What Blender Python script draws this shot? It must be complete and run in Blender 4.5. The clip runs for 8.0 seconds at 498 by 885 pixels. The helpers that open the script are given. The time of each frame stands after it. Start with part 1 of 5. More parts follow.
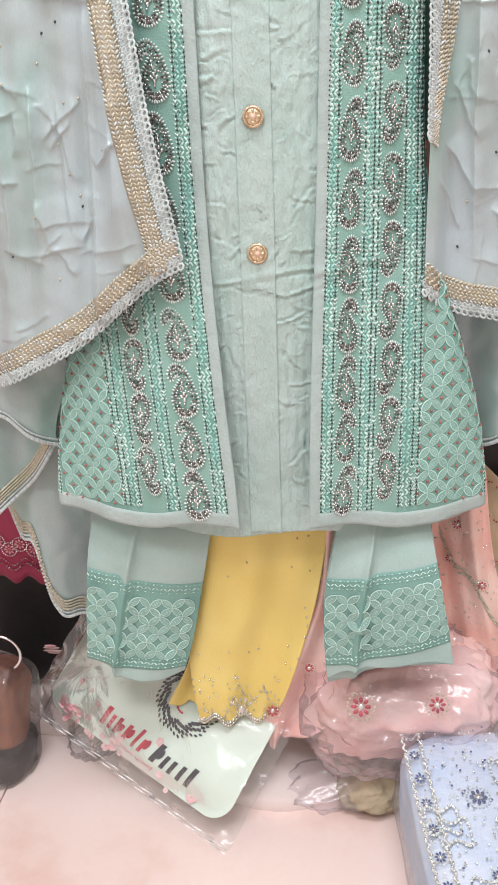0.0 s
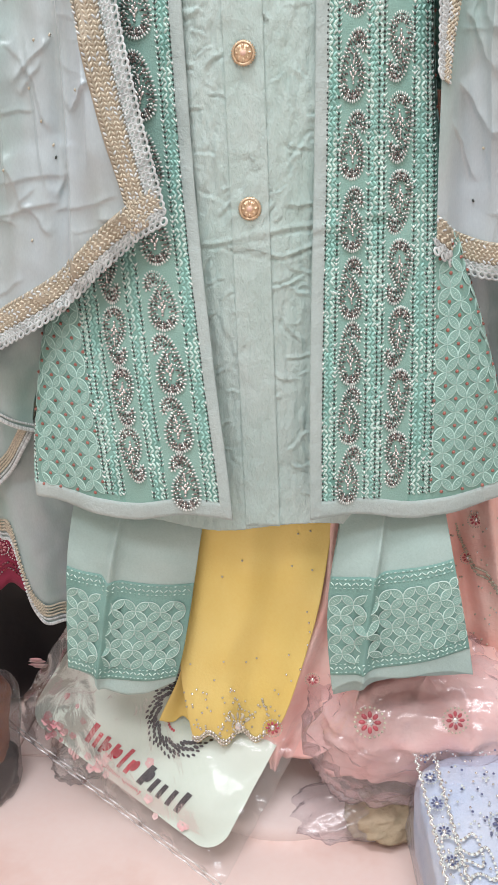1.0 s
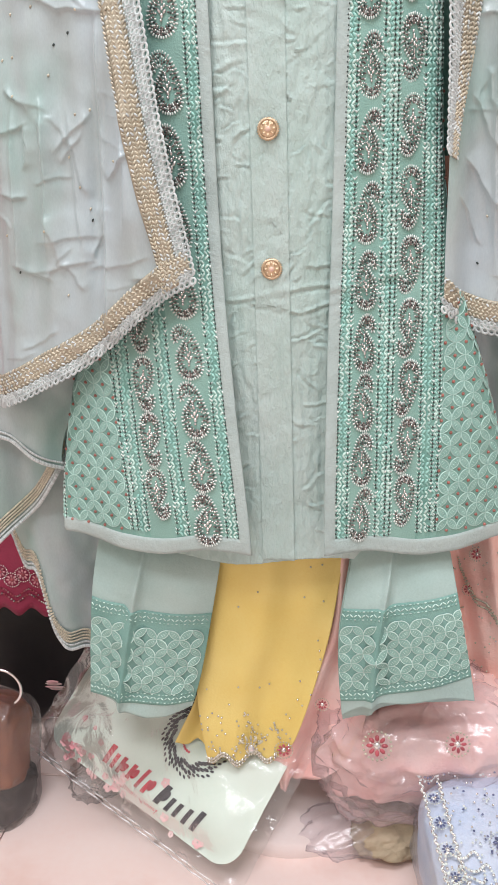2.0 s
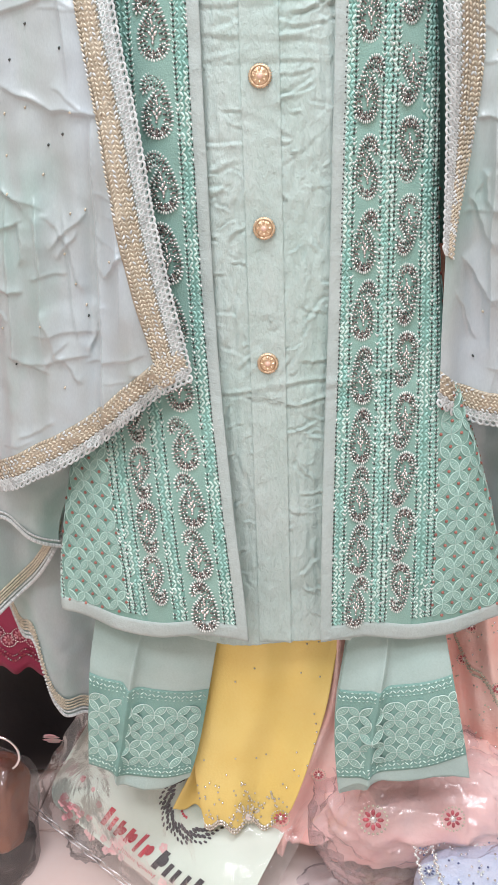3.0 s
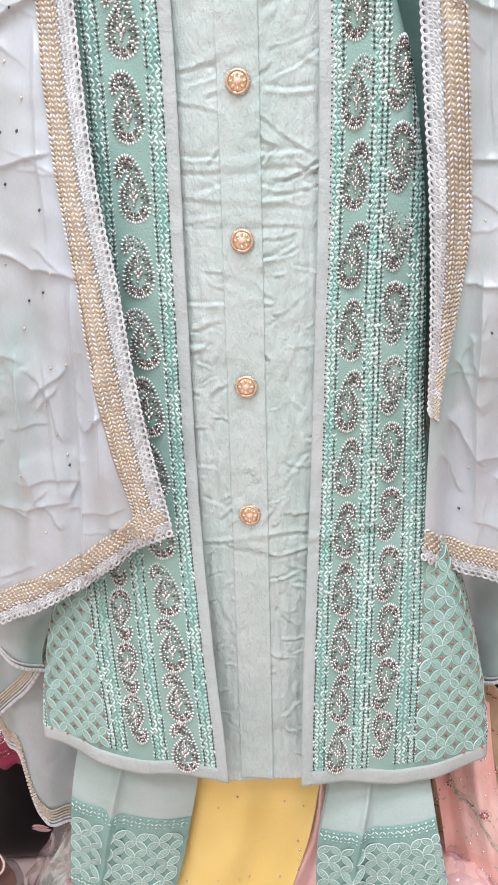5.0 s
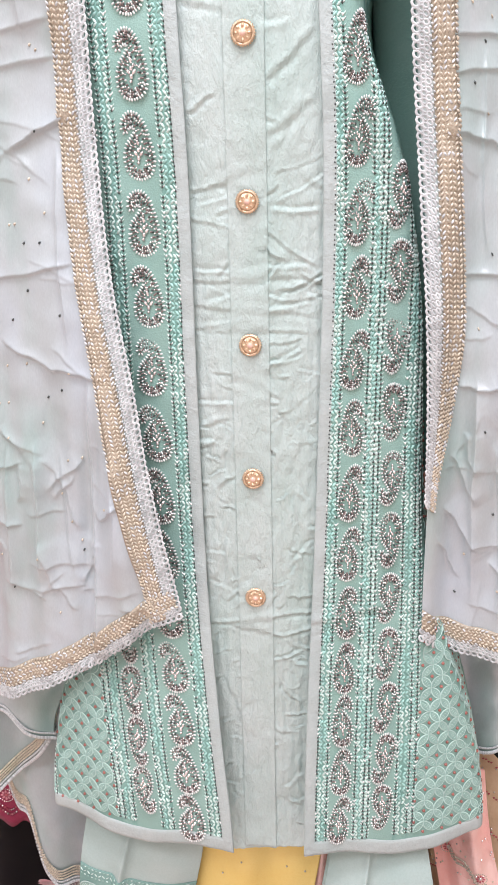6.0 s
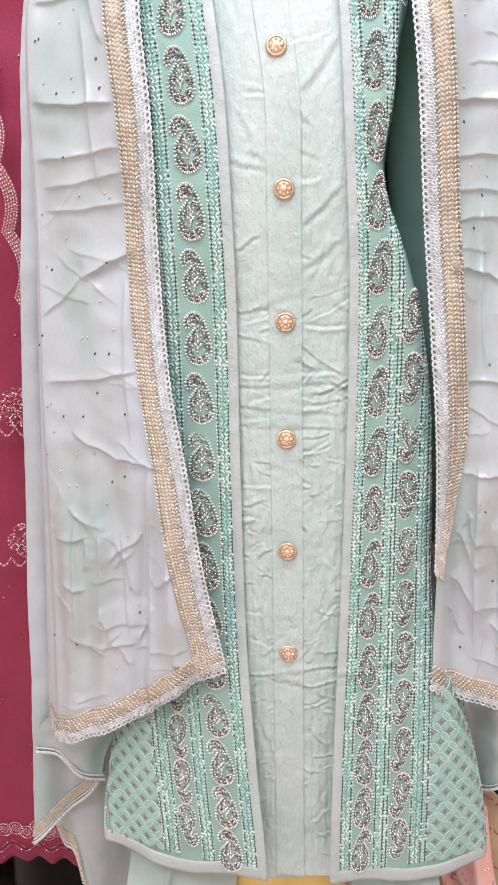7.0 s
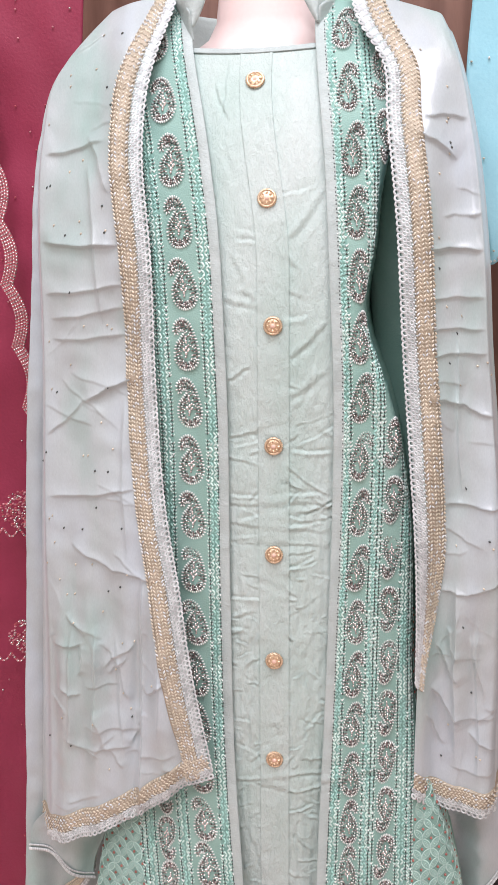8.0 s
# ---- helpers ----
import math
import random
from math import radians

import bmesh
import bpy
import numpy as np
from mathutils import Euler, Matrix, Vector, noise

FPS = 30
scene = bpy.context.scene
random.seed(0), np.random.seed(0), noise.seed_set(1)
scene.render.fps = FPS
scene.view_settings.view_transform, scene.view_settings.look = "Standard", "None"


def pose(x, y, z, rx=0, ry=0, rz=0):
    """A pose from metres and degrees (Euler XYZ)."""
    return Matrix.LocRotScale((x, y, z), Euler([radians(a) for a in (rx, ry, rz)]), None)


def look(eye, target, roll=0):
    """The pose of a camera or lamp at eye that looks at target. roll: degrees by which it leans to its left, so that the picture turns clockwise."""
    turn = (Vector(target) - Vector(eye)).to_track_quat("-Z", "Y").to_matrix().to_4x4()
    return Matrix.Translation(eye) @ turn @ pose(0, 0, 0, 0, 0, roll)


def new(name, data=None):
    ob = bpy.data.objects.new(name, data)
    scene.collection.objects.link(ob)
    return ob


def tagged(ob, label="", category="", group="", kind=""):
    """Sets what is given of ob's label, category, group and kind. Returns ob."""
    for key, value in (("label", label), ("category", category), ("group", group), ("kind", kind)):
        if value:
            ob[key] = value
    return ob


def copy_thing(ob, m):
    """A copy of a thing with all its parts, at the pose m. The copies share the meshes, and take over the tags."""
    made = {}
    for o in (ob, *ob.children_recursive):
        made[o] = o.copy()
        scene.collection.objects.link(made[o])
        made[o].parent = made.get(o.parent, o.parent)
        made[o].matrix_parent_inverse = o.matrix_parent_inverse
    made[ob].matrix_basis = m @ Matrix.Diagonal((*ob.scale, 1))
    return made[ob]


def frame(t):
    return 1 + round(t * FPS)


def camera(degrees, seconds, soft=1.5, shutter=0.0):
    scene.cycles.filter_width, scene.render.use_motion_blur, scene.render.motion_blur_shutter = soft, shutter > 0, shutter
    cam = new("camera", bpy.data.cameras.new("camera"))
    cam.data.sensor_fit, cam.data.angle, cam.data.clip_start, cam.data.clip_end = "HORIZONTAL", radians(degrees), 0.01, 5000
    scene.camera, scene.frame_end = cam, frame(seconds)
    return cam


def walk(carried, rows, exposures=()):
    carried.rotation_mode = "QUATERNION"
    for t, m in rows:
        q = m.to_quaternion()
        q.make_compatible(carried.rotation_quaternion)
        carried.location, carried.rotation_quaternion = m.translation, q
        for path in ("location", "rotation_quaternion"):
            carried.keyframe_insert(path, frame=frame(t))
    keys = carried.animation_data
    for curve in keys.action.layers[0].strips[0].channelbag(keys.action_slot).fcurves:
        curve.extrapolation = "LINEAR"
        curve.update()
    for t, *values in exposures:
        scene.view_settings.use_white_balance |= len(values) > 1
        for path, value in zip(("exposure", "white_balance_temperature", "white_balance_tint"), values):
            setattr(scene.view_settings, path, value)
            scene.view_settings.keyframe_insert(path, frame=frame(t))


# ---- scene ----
cam = camera(32.0, 8.0, soft=1.0)
PATH = [
    (0, (0.078, -0.826, 0.837), (-0.124, 1.028, 0.115), -2.2),
    (0.5, (0.07, -0.767, 0.771), (-0.121, 1.102, 0.083), -2.6),
    (1, (0.088, -0.757, 0.762), (-0.147, 1.117, 0.105), -2.6),
    (1.5, (0.089, -0.766, 0.777), (-0.153, 1.109, 0.125), -2.6),
    (2, (0.069, -0.805, 0.806), (-0.148, 1.082, 0.18), -2.0),
    (3.5, (0.066, -0.763, 0.937), (-0.134, 1.112, 0.271), -2.1),
    (4, (0.076, -0.759, 0.959), (-0.133, 1.122, 0.313), -2.3),
    (4.5, (0.093, -0.716, 1.003), (-0.134, 1.148, 0.315), -1.7),
    (5.8, (0.094, -0.722, 1.083), (-0.148, 1.165, 0.46), -1.6),
    (6, (0.09, -0.737, 1.104), (-0.141, 1.151, 0.484), -1.3),
    (6.5, (0.087, -0.816, 1.124), (-0.163, 1.096, 0.594), -0.6),
    (7, (0.056, -0.858, 1.185), (-0.149, 1.059, 0.653), -1.2),
    (7.5, (0.072, -0.882, 1.221), (-0.141, 1.06, 0.768), -0.1),
    (8, (0.08, -0.892, 1.26), (-0.145, 1.053, 0.855), -0.5),
]
EXPOSURES = [(0.0, -0.38, 6350, 13), (0.5, -0.39, 6350, 13), (1.0, -0.46, 6350, 14), (2.0, -0.43, 6350, 14), (3.5, -0.33, 6350, 18), (4.5, -0.26, 6350, 22), (6.5, -0.24, 6500, 25), (7.5, -0.48, 6550, 25), (8.0, -0.51, 6550, 25)]
walk(cam, [(t, look(e, g, r)) for t, e, g, r in PATH], EXPOSURES)

# ---- light ----
world = bpy.data.worlds.new("world")
scene.world = world
world.use_nodes = True
world.node_tree.nodes["Background"].inputs[0].default_value = (1.0, 0.98, 0.95, 1)
world.node_tree.nodes["Background"].inputs[1].default_value = 0.05


def area_light(name, m, sx, sy, watts, colour):
    data = bpy.data.lights.new(name, "AREA")
    data.shape, data.size, data.size_y = "RECTANGLE", sx, sy
    data.energy, data.color = watts, colour
    ob = new(name, data)
    ob.matrix_world = m
    return ob


area_light("ceiling_panel_lamp", look((0.1, -0.70, 2.655), (0.1, -0.65, 0)), 1.2, 0.6, 42, (0.96, 0.98, 1.0))
area_light("ceiling_panel_lamp", look((-0.35, -1.75, 2.655), (-0.35, -1.70, 0)), 1.2, 0.6, 38, (0.95, 0.98, 1.0))


# ---- materials ----
def material(name, rough=0.6, metal=0.0, sheen=0.0, spec=0.5):
    m = bpy.data.materials.new(name)
    m.use_nodes = True
    b = m.node_tree.nodes["Principled BSDF"]
    b.inputs["Roughness"].default_value = rough
    b.inputs["Metallic"].default_value = metal
    b.inputs["Sheen Weight"].default_value = sheen
    b.inputs["Specular IOR Level"].default_value = spec
    return m, m.node_tree, b


def rgba(c):
    return (c[0], c[1], c[2], 1)


def mottled(name, c1, c2, scale=6, rough=0.7, bump=0.15, fine=260, sheen=0.0, metal=0.0, spec=0.4, stretch=(1, 1, 1), contrast=(0.3, 0.7), detail=5, c3=None, crinkle=0.0, world=False):
    """Two tones mixed by a broad noise, with a fine grain in tone and relief."""
    m, t, b = material(name, rough, metal, sheen, spec)
    n = t.nodes
    co = n.new("ShaderNodeTexCoord")
    mp = n.new("ShaderNodeMapping")
    mp.inputs["Scale"].default_value = stretch
    t.links.new(n.new("ShaderNodeNewGeometry").outputs["Position"] if world else co.outputs["Object"], mp.inputs["Vector"])
    big = n.new("ShaderNodeTexNoise")
    big.inputs["Scale"].default_value, big.inputs["Detail"].default_value = scale, detail
    t.links.new(mp.outputs["Vector"], big.inputs["Vector"])
    ramp = n.new("ShaderNodeValToRGB")
    ramp.color_ramp.elements[0].position, ramp.color_ramp.elements[1].position = contrast
    ramp.color_ramp.elements[0].color, ramp.color_ramp.elements[1].color = rgba(c1), rgba(c2)
    if c3:
        e = ramp.color_ramp.elements.new(0.5 * (contrast[0] + contrast[1]))
        e.color = rgba(c3)
    t.links.new(big.outputs["Fac"], ramp.inputs["Fac"])
    grain = n.new("ShaderNodeTexNoise")
    grain.inputs["Scale"].default_value, grain.inputs["Detail"].default_value = fine, 3
    t.links.new(mp.outputs["Vector"], grain.inputs["Vector"])
    mix = n.new("ShaderNodeMix")
    mix.data_type, mix.blend_type = "RGBA", "OVERLAY"
    mix.inputs["Factor"].default_value = 0.10
    t.links.new(ramp.outputs["Color"], mix.inputs["A"])
    t.links.new(grain.outputs["Fac"], mix.inputs["B"])
    t.links.new(mix.outputs["Result"], b.inputs["Base Color"])
    bp = n.new("ShaderNodeBump")
    bp.inputs["Strength"].default_value, bp.inputs["Distance"].default_value = bump, 0.002
    t.links.new(grain.outputs["Fac"], bp.inputs["Height"])
    t.links.new(bp.outputs["Normal"], b.inputs["Normal"])
    if crinkle:
        cn = n.new("ShaderNodeTexNoise")
        cn.inputs["Scale"].default_value, cn.inputs["Detail"].default_value, cn.inputs["Distortion"].default_value = 80, 6, 0.25
        cn.inputs["Roughness"].default_value = 0.66
        t.links.new(mp.outputs["Vector"], cn.inputs["Vector"])
        b2 = n.new("ShaderNodeBump")
        b2.inputs["Strength"].default_value, b2.inputs["Distance"].default_value = crinkle, 0.004
        t.links.new(cn.outputs["Fac"], b2.inputs["Height"])
        t.links.new(b2.outputs["Normal"], bp.inputs["Normal"])
    return m


def plain(name, c, rough=0.5, metal=0.0, spec=0.5):
    m, t, b = material(name, rough, metal, 0, spec)
    info = t.nodes.new("ShaderNodeNewGeometry")
    hsv = t.nodes.new("ShaderNodeHueSaturation")
    hsv.inputs["Color"].default_value = rgba(c)
    mr = t.nodes.new("ShaderNodeMapRange")
    mr.inputs["To Min"].default_value, mr.inputs["To Max"].default_value = 0.78, 1.22
    t.links.new(info.outputs["Random Per Island"], mr.inputs["Value"])
    t.links.new(mr.outputs["Result"], hsv.inputs["Value"])
    t.links.new(hsv.outputs["Color"], b.inputs["Base Color"])
    return m


M_KURTA = mottled("mint_cotton_silk", (0.425, 0.575, 0.53), (0.54, 0.655, 0.625), 9, 0.55, 0.25, 420, 0.15, stretch=(1.5, 1, 0.7), crinkle=0.8)
M_TRIM = mottled("grey_mint_binding", (0.40, 0.50, 0.48), (0.48, 0.575, 0.555), 16, 0.6, 0.15, 500, crinkle=0.6)
M_NET = mottled("sea_green_georgette", (0.22, 0.41, 0.355), (0.29, 0.49, 0.43), 12, 0.6, 0.3, 700)
M_STRIP = mottled("stitched_green", (0.14, 0.33, 0.28), (0.26, 0.47, 0.41), 60, 0.65, 0.4, 500)
M_LATT = mottled("embroidered_teal_net", (0.19, 0.38, 0.325), (0.27, 0.46, 0.40), 20, 0.65, 0.35, 600)
# shot-silk tones; green fold shade and lavender sheen are put into the colour
M_SATIN = mottled("silver_mint_satin", (0.31, 0.455, 0.42), (0.455, 0.54, 0.575), 7, 0.29, 0.06, 500, 0.2, spec=0.65, crinkle=0.10, stretch=(1.6, 1, 0.55), contrast=(0.32, 0.66), c3=(0.42, 0.495, 0.495))
M_SLEEVE = mottled("deep_green_georgette", (0.17, 0.33, 0.28), (0.25, 0.42, 0.37), 14, 0.7, 0.3, 500)
M_THREAD = plain("pale_mint_thread", (0.55, 0.74, 0.68), 0.5)
M_TEAL = plain("teal_thread", (0.33, 0.60, 0.54), 0.5)
M_PALE = plain("pale_teal_thread", (0.47, 0.70, 0.635), 0.55)
M_LEAF = mottled("leaf_fill_thread", (0.26, 0.48, 0.42), (0.37, 0.60, 0.53), 160, 0.65, 0.7, 1400)
M_WHITE = plain("white_thread", (0.74, 0.80, 0.77), 0.5)
M_BEAD = plain("dark_bead", (0.06, 0.075, 0.07), 0.25)
M_ROSE = plain("smoky_rose_bead", (0.20, 0.16, 0.145), 0.3, 0.0)
M_SILVER = plain("silver_sequin", (0.75, 0.74, 0.72), 0.2, 0.8)
M_GOLD = plain("gold_thread", (0.575, 0.535, 0.42), 0.4, 0.12)
M_GOLDB = mottled("gold_ribbon", (0.36, 0.315, 0.23), (0.50, 0.45, 0.35), 90, 0.5, 0.3, 700)
M_LACE = plain("white_crochet", (0.60, 0.655, 0.65), 0.6)
M_BUTTON = mottled("rose_gold", (0.58, 0.42, 0.27), (0.84, 0.68, 0.48), 260, 0.3, 0.3, 900, 0, 0.8)
M_STONE = plain("pale_stone", (0.72, 0.50, 0.40), 0.12)
M_RED = plain("copper_red_bead", (0.34, 0.13, 0.10), 0.3)
M_SKIN = mottled("pale_pink_resin", (0.84, 0.70, 0.66), (0.88, 0.76, 0.72), 8, 0.35, 0.03, 200)


# ---- building helpers ----
def thing(name, label, category, group="", kind="", at=(0, 0, 0)):
    ob = new(name)
    ob.location = at
    return tagged(ob, label, category, group, kind)


def mesh_part(name, verts, faces, mats, parent=None, label="", kind="", idx=None, smooth=True):
    me = bpy.data.meshes.new(name)
    me.from_pydata([tuple(v) for v in verts], [], faces)
    for m in (mats if isinstance(mats, (list, tuple)) else [mats]):
        me.materials.append(m)
    if idx is not None:
        me.polygons.foreach_set("material_index", idx)
    if smooth:
        me.polygons.foreach_set("use_smooth", [True] * len(me.polygons))
    me.update()
    ob = new(name, me)
    if parent is not None:
        ob.parent = parent
        ob.matrix_parent_inverse = Matrix.Translation(-Vector(parent.location)) if parent.parent is None else Matrix.Identity(4)
    return tagged(ob, label, "", "", kind)


def part(name, bm, mat, parent=None, label="", kind="", smooth=True):
    me = bpy.data.meshes.new(name)
    bm.to_mesh(me)
    bm.free()
    me.materials.append(mat)
    if smooth:
        me.polygons.foreach_set("use_smooth", [True] * len(me.polygons))
    ob = new(name, me)
    if parent is not None:
        ob.parent = parent
        ob.matrix_parent_inverse = Matrix.Translation(-Vector(parent.location)) if parent.parent is None else Matrix.Identity(4)
    return tagged(ob, label, "", "", kind)


def lerp_tab(tab):
    ks = [a for a, _ in tab]
    vs = [b for _, b in tab]
    return lambda v: np.interp(v, ks, vs)


def smooth_tab(tab):
    """A table read along a smooth cubic."""
    ks = np.array([a for a, _ in tab], float)
    vs = np.array([b for _, b in tab], float)
    d = np.gradient(vs, ks)

    def read(v):
        v = np.clip(v, ks[0], ks[-1])
        i = np.clip(np.searchsorted(ks, v) - 1, 0, len(ks) - 2)
        h = ks[i + 1] - ks[i]
        t = (v - ks[i]) / h
        return ((2 * t**3 - 3 * t**2 + 1) * vs[i] + (t**3 - 2 * t**2 + t) * h * d[i] + (3 * t**2 - 2 * t**3) * vs[i + 1] + (t**3 - t**2) * h * d[i + 1])
    return read


def step(a, b, v):
    t = np.clip((v - a) / (b - a), 0, 1)
    return t * t * (3 - 2 * t)


def ripple(x, z, seed, scale):
    """Soft irregular relief from a few crossed waves, about -1 to 1."""
    r = random.Random(seed)
    out = 0
    for k in range(7):
        a = r.uniform(0, math.pi)
        f = scale * r.uniform(0.6, 2.2)
        out = out + np.sin((x * math.cos(a) + z * math.sin(a)) * f + r.uniform(0, 6.3) + 1.3 * np.sin((x * math.sin(a) - z * math.cos(a)) * f * 0.7 + r.uniform(0, 6))) / 7
    return out * 1.6


def creases(x, z, rows, jag=0.0009, tent=False):
    """Pressed folds along line pieces (x0, z0, x1, z1, height, width); tent: a crisp one-line ridge."""
    out = 0 * x
    for x0, z0, x1, z1, h, w in rows:
        dx, dz = x1 - x0, z1 - z0
        L2 = dx * dx + dz * dz
        t = ((x - x0) * dx + (z - z0) * dz) / L2
        wob = jag * np.sin(t * 7 + x0 * 70) + 0.3 * jag * np.sin(t * 19 + z0 * 50)
        d = ((x - x0) * dz - (z - z0) * dx) / math.sqrt(L2) + wob
        fade = step(-0.05, 0.15, t) * (1 - step(0.8, 1.05, t))
        if tent:
            flank = np.where(d > 0, np.exp(-np.abs(d) / (0.35 * w)), np.exp(-np.abs(d) / (2.0 * w)))
            out = out - 0.85 * abs(h) * flank * fade
        else:
            out = out + h * 1.6 * (d / w) * np.exp(-((d / w) ** 2)) * fade
    return out


def small_creases(seed, n, x0, x1, z0, z1, lo, hi, h, w, slope=0.35):
    """A scatter of short pressed creases, mostly lying flat."""
    r = random.Random(seed)
    out = []
    for _ in range(n):
        L, a = r.uniform(lo, hi), r.gauss(0, slope)
        x, z = r.uniform(x0, x1), r.uniform(z0, z1)
        out.append((x, z, x + L * math.cos(a), z + L * math.sin(a), h * r.uniform(0.4, 1.2) * r.choice((-1, 1)), w * r.uniform(0.7, 1.6)))
    return out


def sheet(name, X, Y, Z, mats, parent, thick=0.0012, label="", kind="", idx=None, push=(0, 1, 0)):
    """A thin solid cloth from a grid of places; push is the way to its back."""
    nv, nu = X.shape
    f = np.stack([X, Y, Z], -1).reshape(-1, 3)
    b = f + np.array(push) * thick
    verts = np.concatenate([f, b])
    N = nu * nv
    faces, fi = [], []
    for j in range(nv - 1):
        for i in range(nu - 1):
            a = j * nu + i
            k = int(idx[j, i]) if idx is not None else 0
            faces.append((a, a + 1, a + nu + 1, a + nu))
            faces.append((N + a, N + a + nu, N + a + nu + 1, N + a + 1))
            fi += [k, k]
    ring = [i for i in range(nu)] + [j * nu + nu - 1 for j in range(1, nv)] + [(nv - 1) * nu + i for i in range(nu - 2, -1, -1)] + [j * nu for j in range(nv - 2, 0, -1)]
    for a, c in zip(ring, ring[1:] + ring[:1]):
        faces.append((a, N + a, N + c, c))
        fi.append(0 if idx is None else int(idx[min(a // nu, nv - 2), min(a % nu, nu - 2)]))
    return mesh_part(name, verts, faces, mats, parent, label, kind, fi)


class Soup:
    """Many small raised pieces gathered into one mesh."""

    def __init__(self):
        self.v, self.f, self.m = [], [], []

    def dome(self, p, ax, ay, n, rx, ry, h, mat=0, sides=6):
        """A bead: centre p, in-plane axes ax, ay, outward n."""
        b = len(self.v)
        for k in range(sides):
            a = 2 * math.pi * k / sides
            self.v.append(p + ax * (rx * math.cos(a)) + ay * (ry * math.sin(a)))
        for k in range(sides):
            a = 2 * math.pi * k / sides
            self.v.append(p + ax * (0.62 * rx * math.cos(a)) + ay * (0.62 * ry * math.sin(a)) + n * h * 0.8)
        self.v.append(p + n * h)
        for k in range(sides):
            c = (k + 1) % sides
            self.f.append((b + k, b + c, b + sides + c, b + sides + k))
            self.f.append((b + sides + k, b + sides + c, b + 2 * sides))
            self.m += [mat, mat]

    def ring(self, pts, width, n, h, mat=0, closed=True):
        """A raised thread along points (Vectors) in a plane with outward n."""
        b = len(self.v)
        k = len(pts)
        for i, p in enumerate(pts):
            q0 = pts[i - 1] if (closed or i > 0) else p
            q1 = pts[(i + 1) % k] if (closed or i < k - 1) else p
            w = (q1 - q0).cross(n).normalized() * width / 2
            self.v += [p + w, p + n * h, p - w]
        for i in range(k if closed else k - 1):
            j = (i + 1) % k
            for s in (0, 1):
                self.f.append((b + 3 * i + s, b + 3 * i + s + 1, b + 3 * j + s + 1, b + 3 * j + s))
                self.m.append(mat)

    def out(self, name, mats, parent, label="", kind="stuff"):
        return mesh_part(name, self.v, self.f, mats, parent, label, kind, self.m)


V = Vector
UP, RIGHT, FRONT = V((0, 0, 1)), V((1, 0, 0)), V((0, -1, 0))

# ---- the room ----
M_TILE = mottled("pink_cream_marble", (0.78, 0.53, 0.45), (0.93, 0.77, 0.71), 5, 0.28, 0.02, 120, c3=(0.91, 0.73, 0.67), contrast=(0.28, 0.62), world=True)
M_GROUT = mottled("grey_grout", (0.35, 0.28, 0.25), (0.45, 0.36, 0.32), 40, 0.9)
M_WOOD = mottled("reddish_brown_veneer", (0.13, 0.06, 0.04), (0.26, 0.14, 0.10), 7, 0.45, 0.1, 160, stretch=(6, 6, 0.5))
M_PLASTER = mottled("cream_wall_paint", (0.72, 0.68, 0.62), (0.78, 0.74, 0.68), 3, 0.8, 0.1, 90)
M_CEIL = mottled("white_ceiling_paint", (0.78, 0.78, 0.76), (0.82, 0.82, 0.80), 3, 0.85, 0.1, 90)


def block(bm, x0, x1, y0, y1, z0, z1, bevel=0.0):
    g = bmesh.ops.create_cube(bm, size=1)
    for v in g["verts"]:
        v.co = V((x0 if v.co.x < 0 else x1, y0 if v.co.y < 0 else y1, z0 if v.co.z < 0 else z1))
    if bevel:
        es = {e for v in g["verts"] for e in v.link_edges}
        bmesh.ops.bevel(bm, geom=list(es), offset=bevel, segments=2, affect="EDGES")
    return bm


def slab(name, box, mat, label, category):
    ob = part(name, block(bmesh.new(), *box), mat, None, smooth=False)
    return tagged(ob, label, category, "", "structure")


RX0, RX1, RY0, RY1, RH = -1.6, 1.6, -2.8, 0.42, 2.7
floor = slab("floor", (RX0 - 0.1, RX1 + 0.1, RY0 - 0.1, RY1 + 0.1, -0.1, -0.006), M_GROUT, "pink cream polished marble tile floor of a shop", "floor")
slab("wall_back", (RX0, RX1, RY1, RY1 + 0.1, 0, RH), M_WOOD, "reddish brown wood veneer wall behind hung garments", "wall")
slab("wall_left", (RX0 - 0.1, RX0, RY0, RY1, 0, RH), M_PLASTER, "cream painted plain side wall of shop", "wall")
slab("wall_right", (RX1, RX1 + 0.1, RY0, RY1, 0, RH), M_PLASTER, "cream painted plain side wall of shop", "wall")
slab("wall_front", (RX0, RX1, RY0 - 0.1, RY0, 0, RH), M_PLASTER, "cream painted wall opposite the dressed mannequin", "wall")
slab("ceiling", (RX0 - 0.1, RX1 + 0.1, RY0 - 0.1, RY1 + 0.1, RH, RH + 0.1), M_CEIL, "plain white painted shop ceiling", "ceiling")

# ---- body line of the mannequin's clothes ----
C_FRONT = smooth_tab([(0.3, 0.0), (0.8, 0.0), (1.07, 0.0), (1.2, -0.004), (1.32, 0.004), (1.40, 0.022), (1.44, 0.038), (1.50, 0.07), (1.56, 0.112)])


def kurta_y(x, z):
    return C_FRONT(z) + x * x


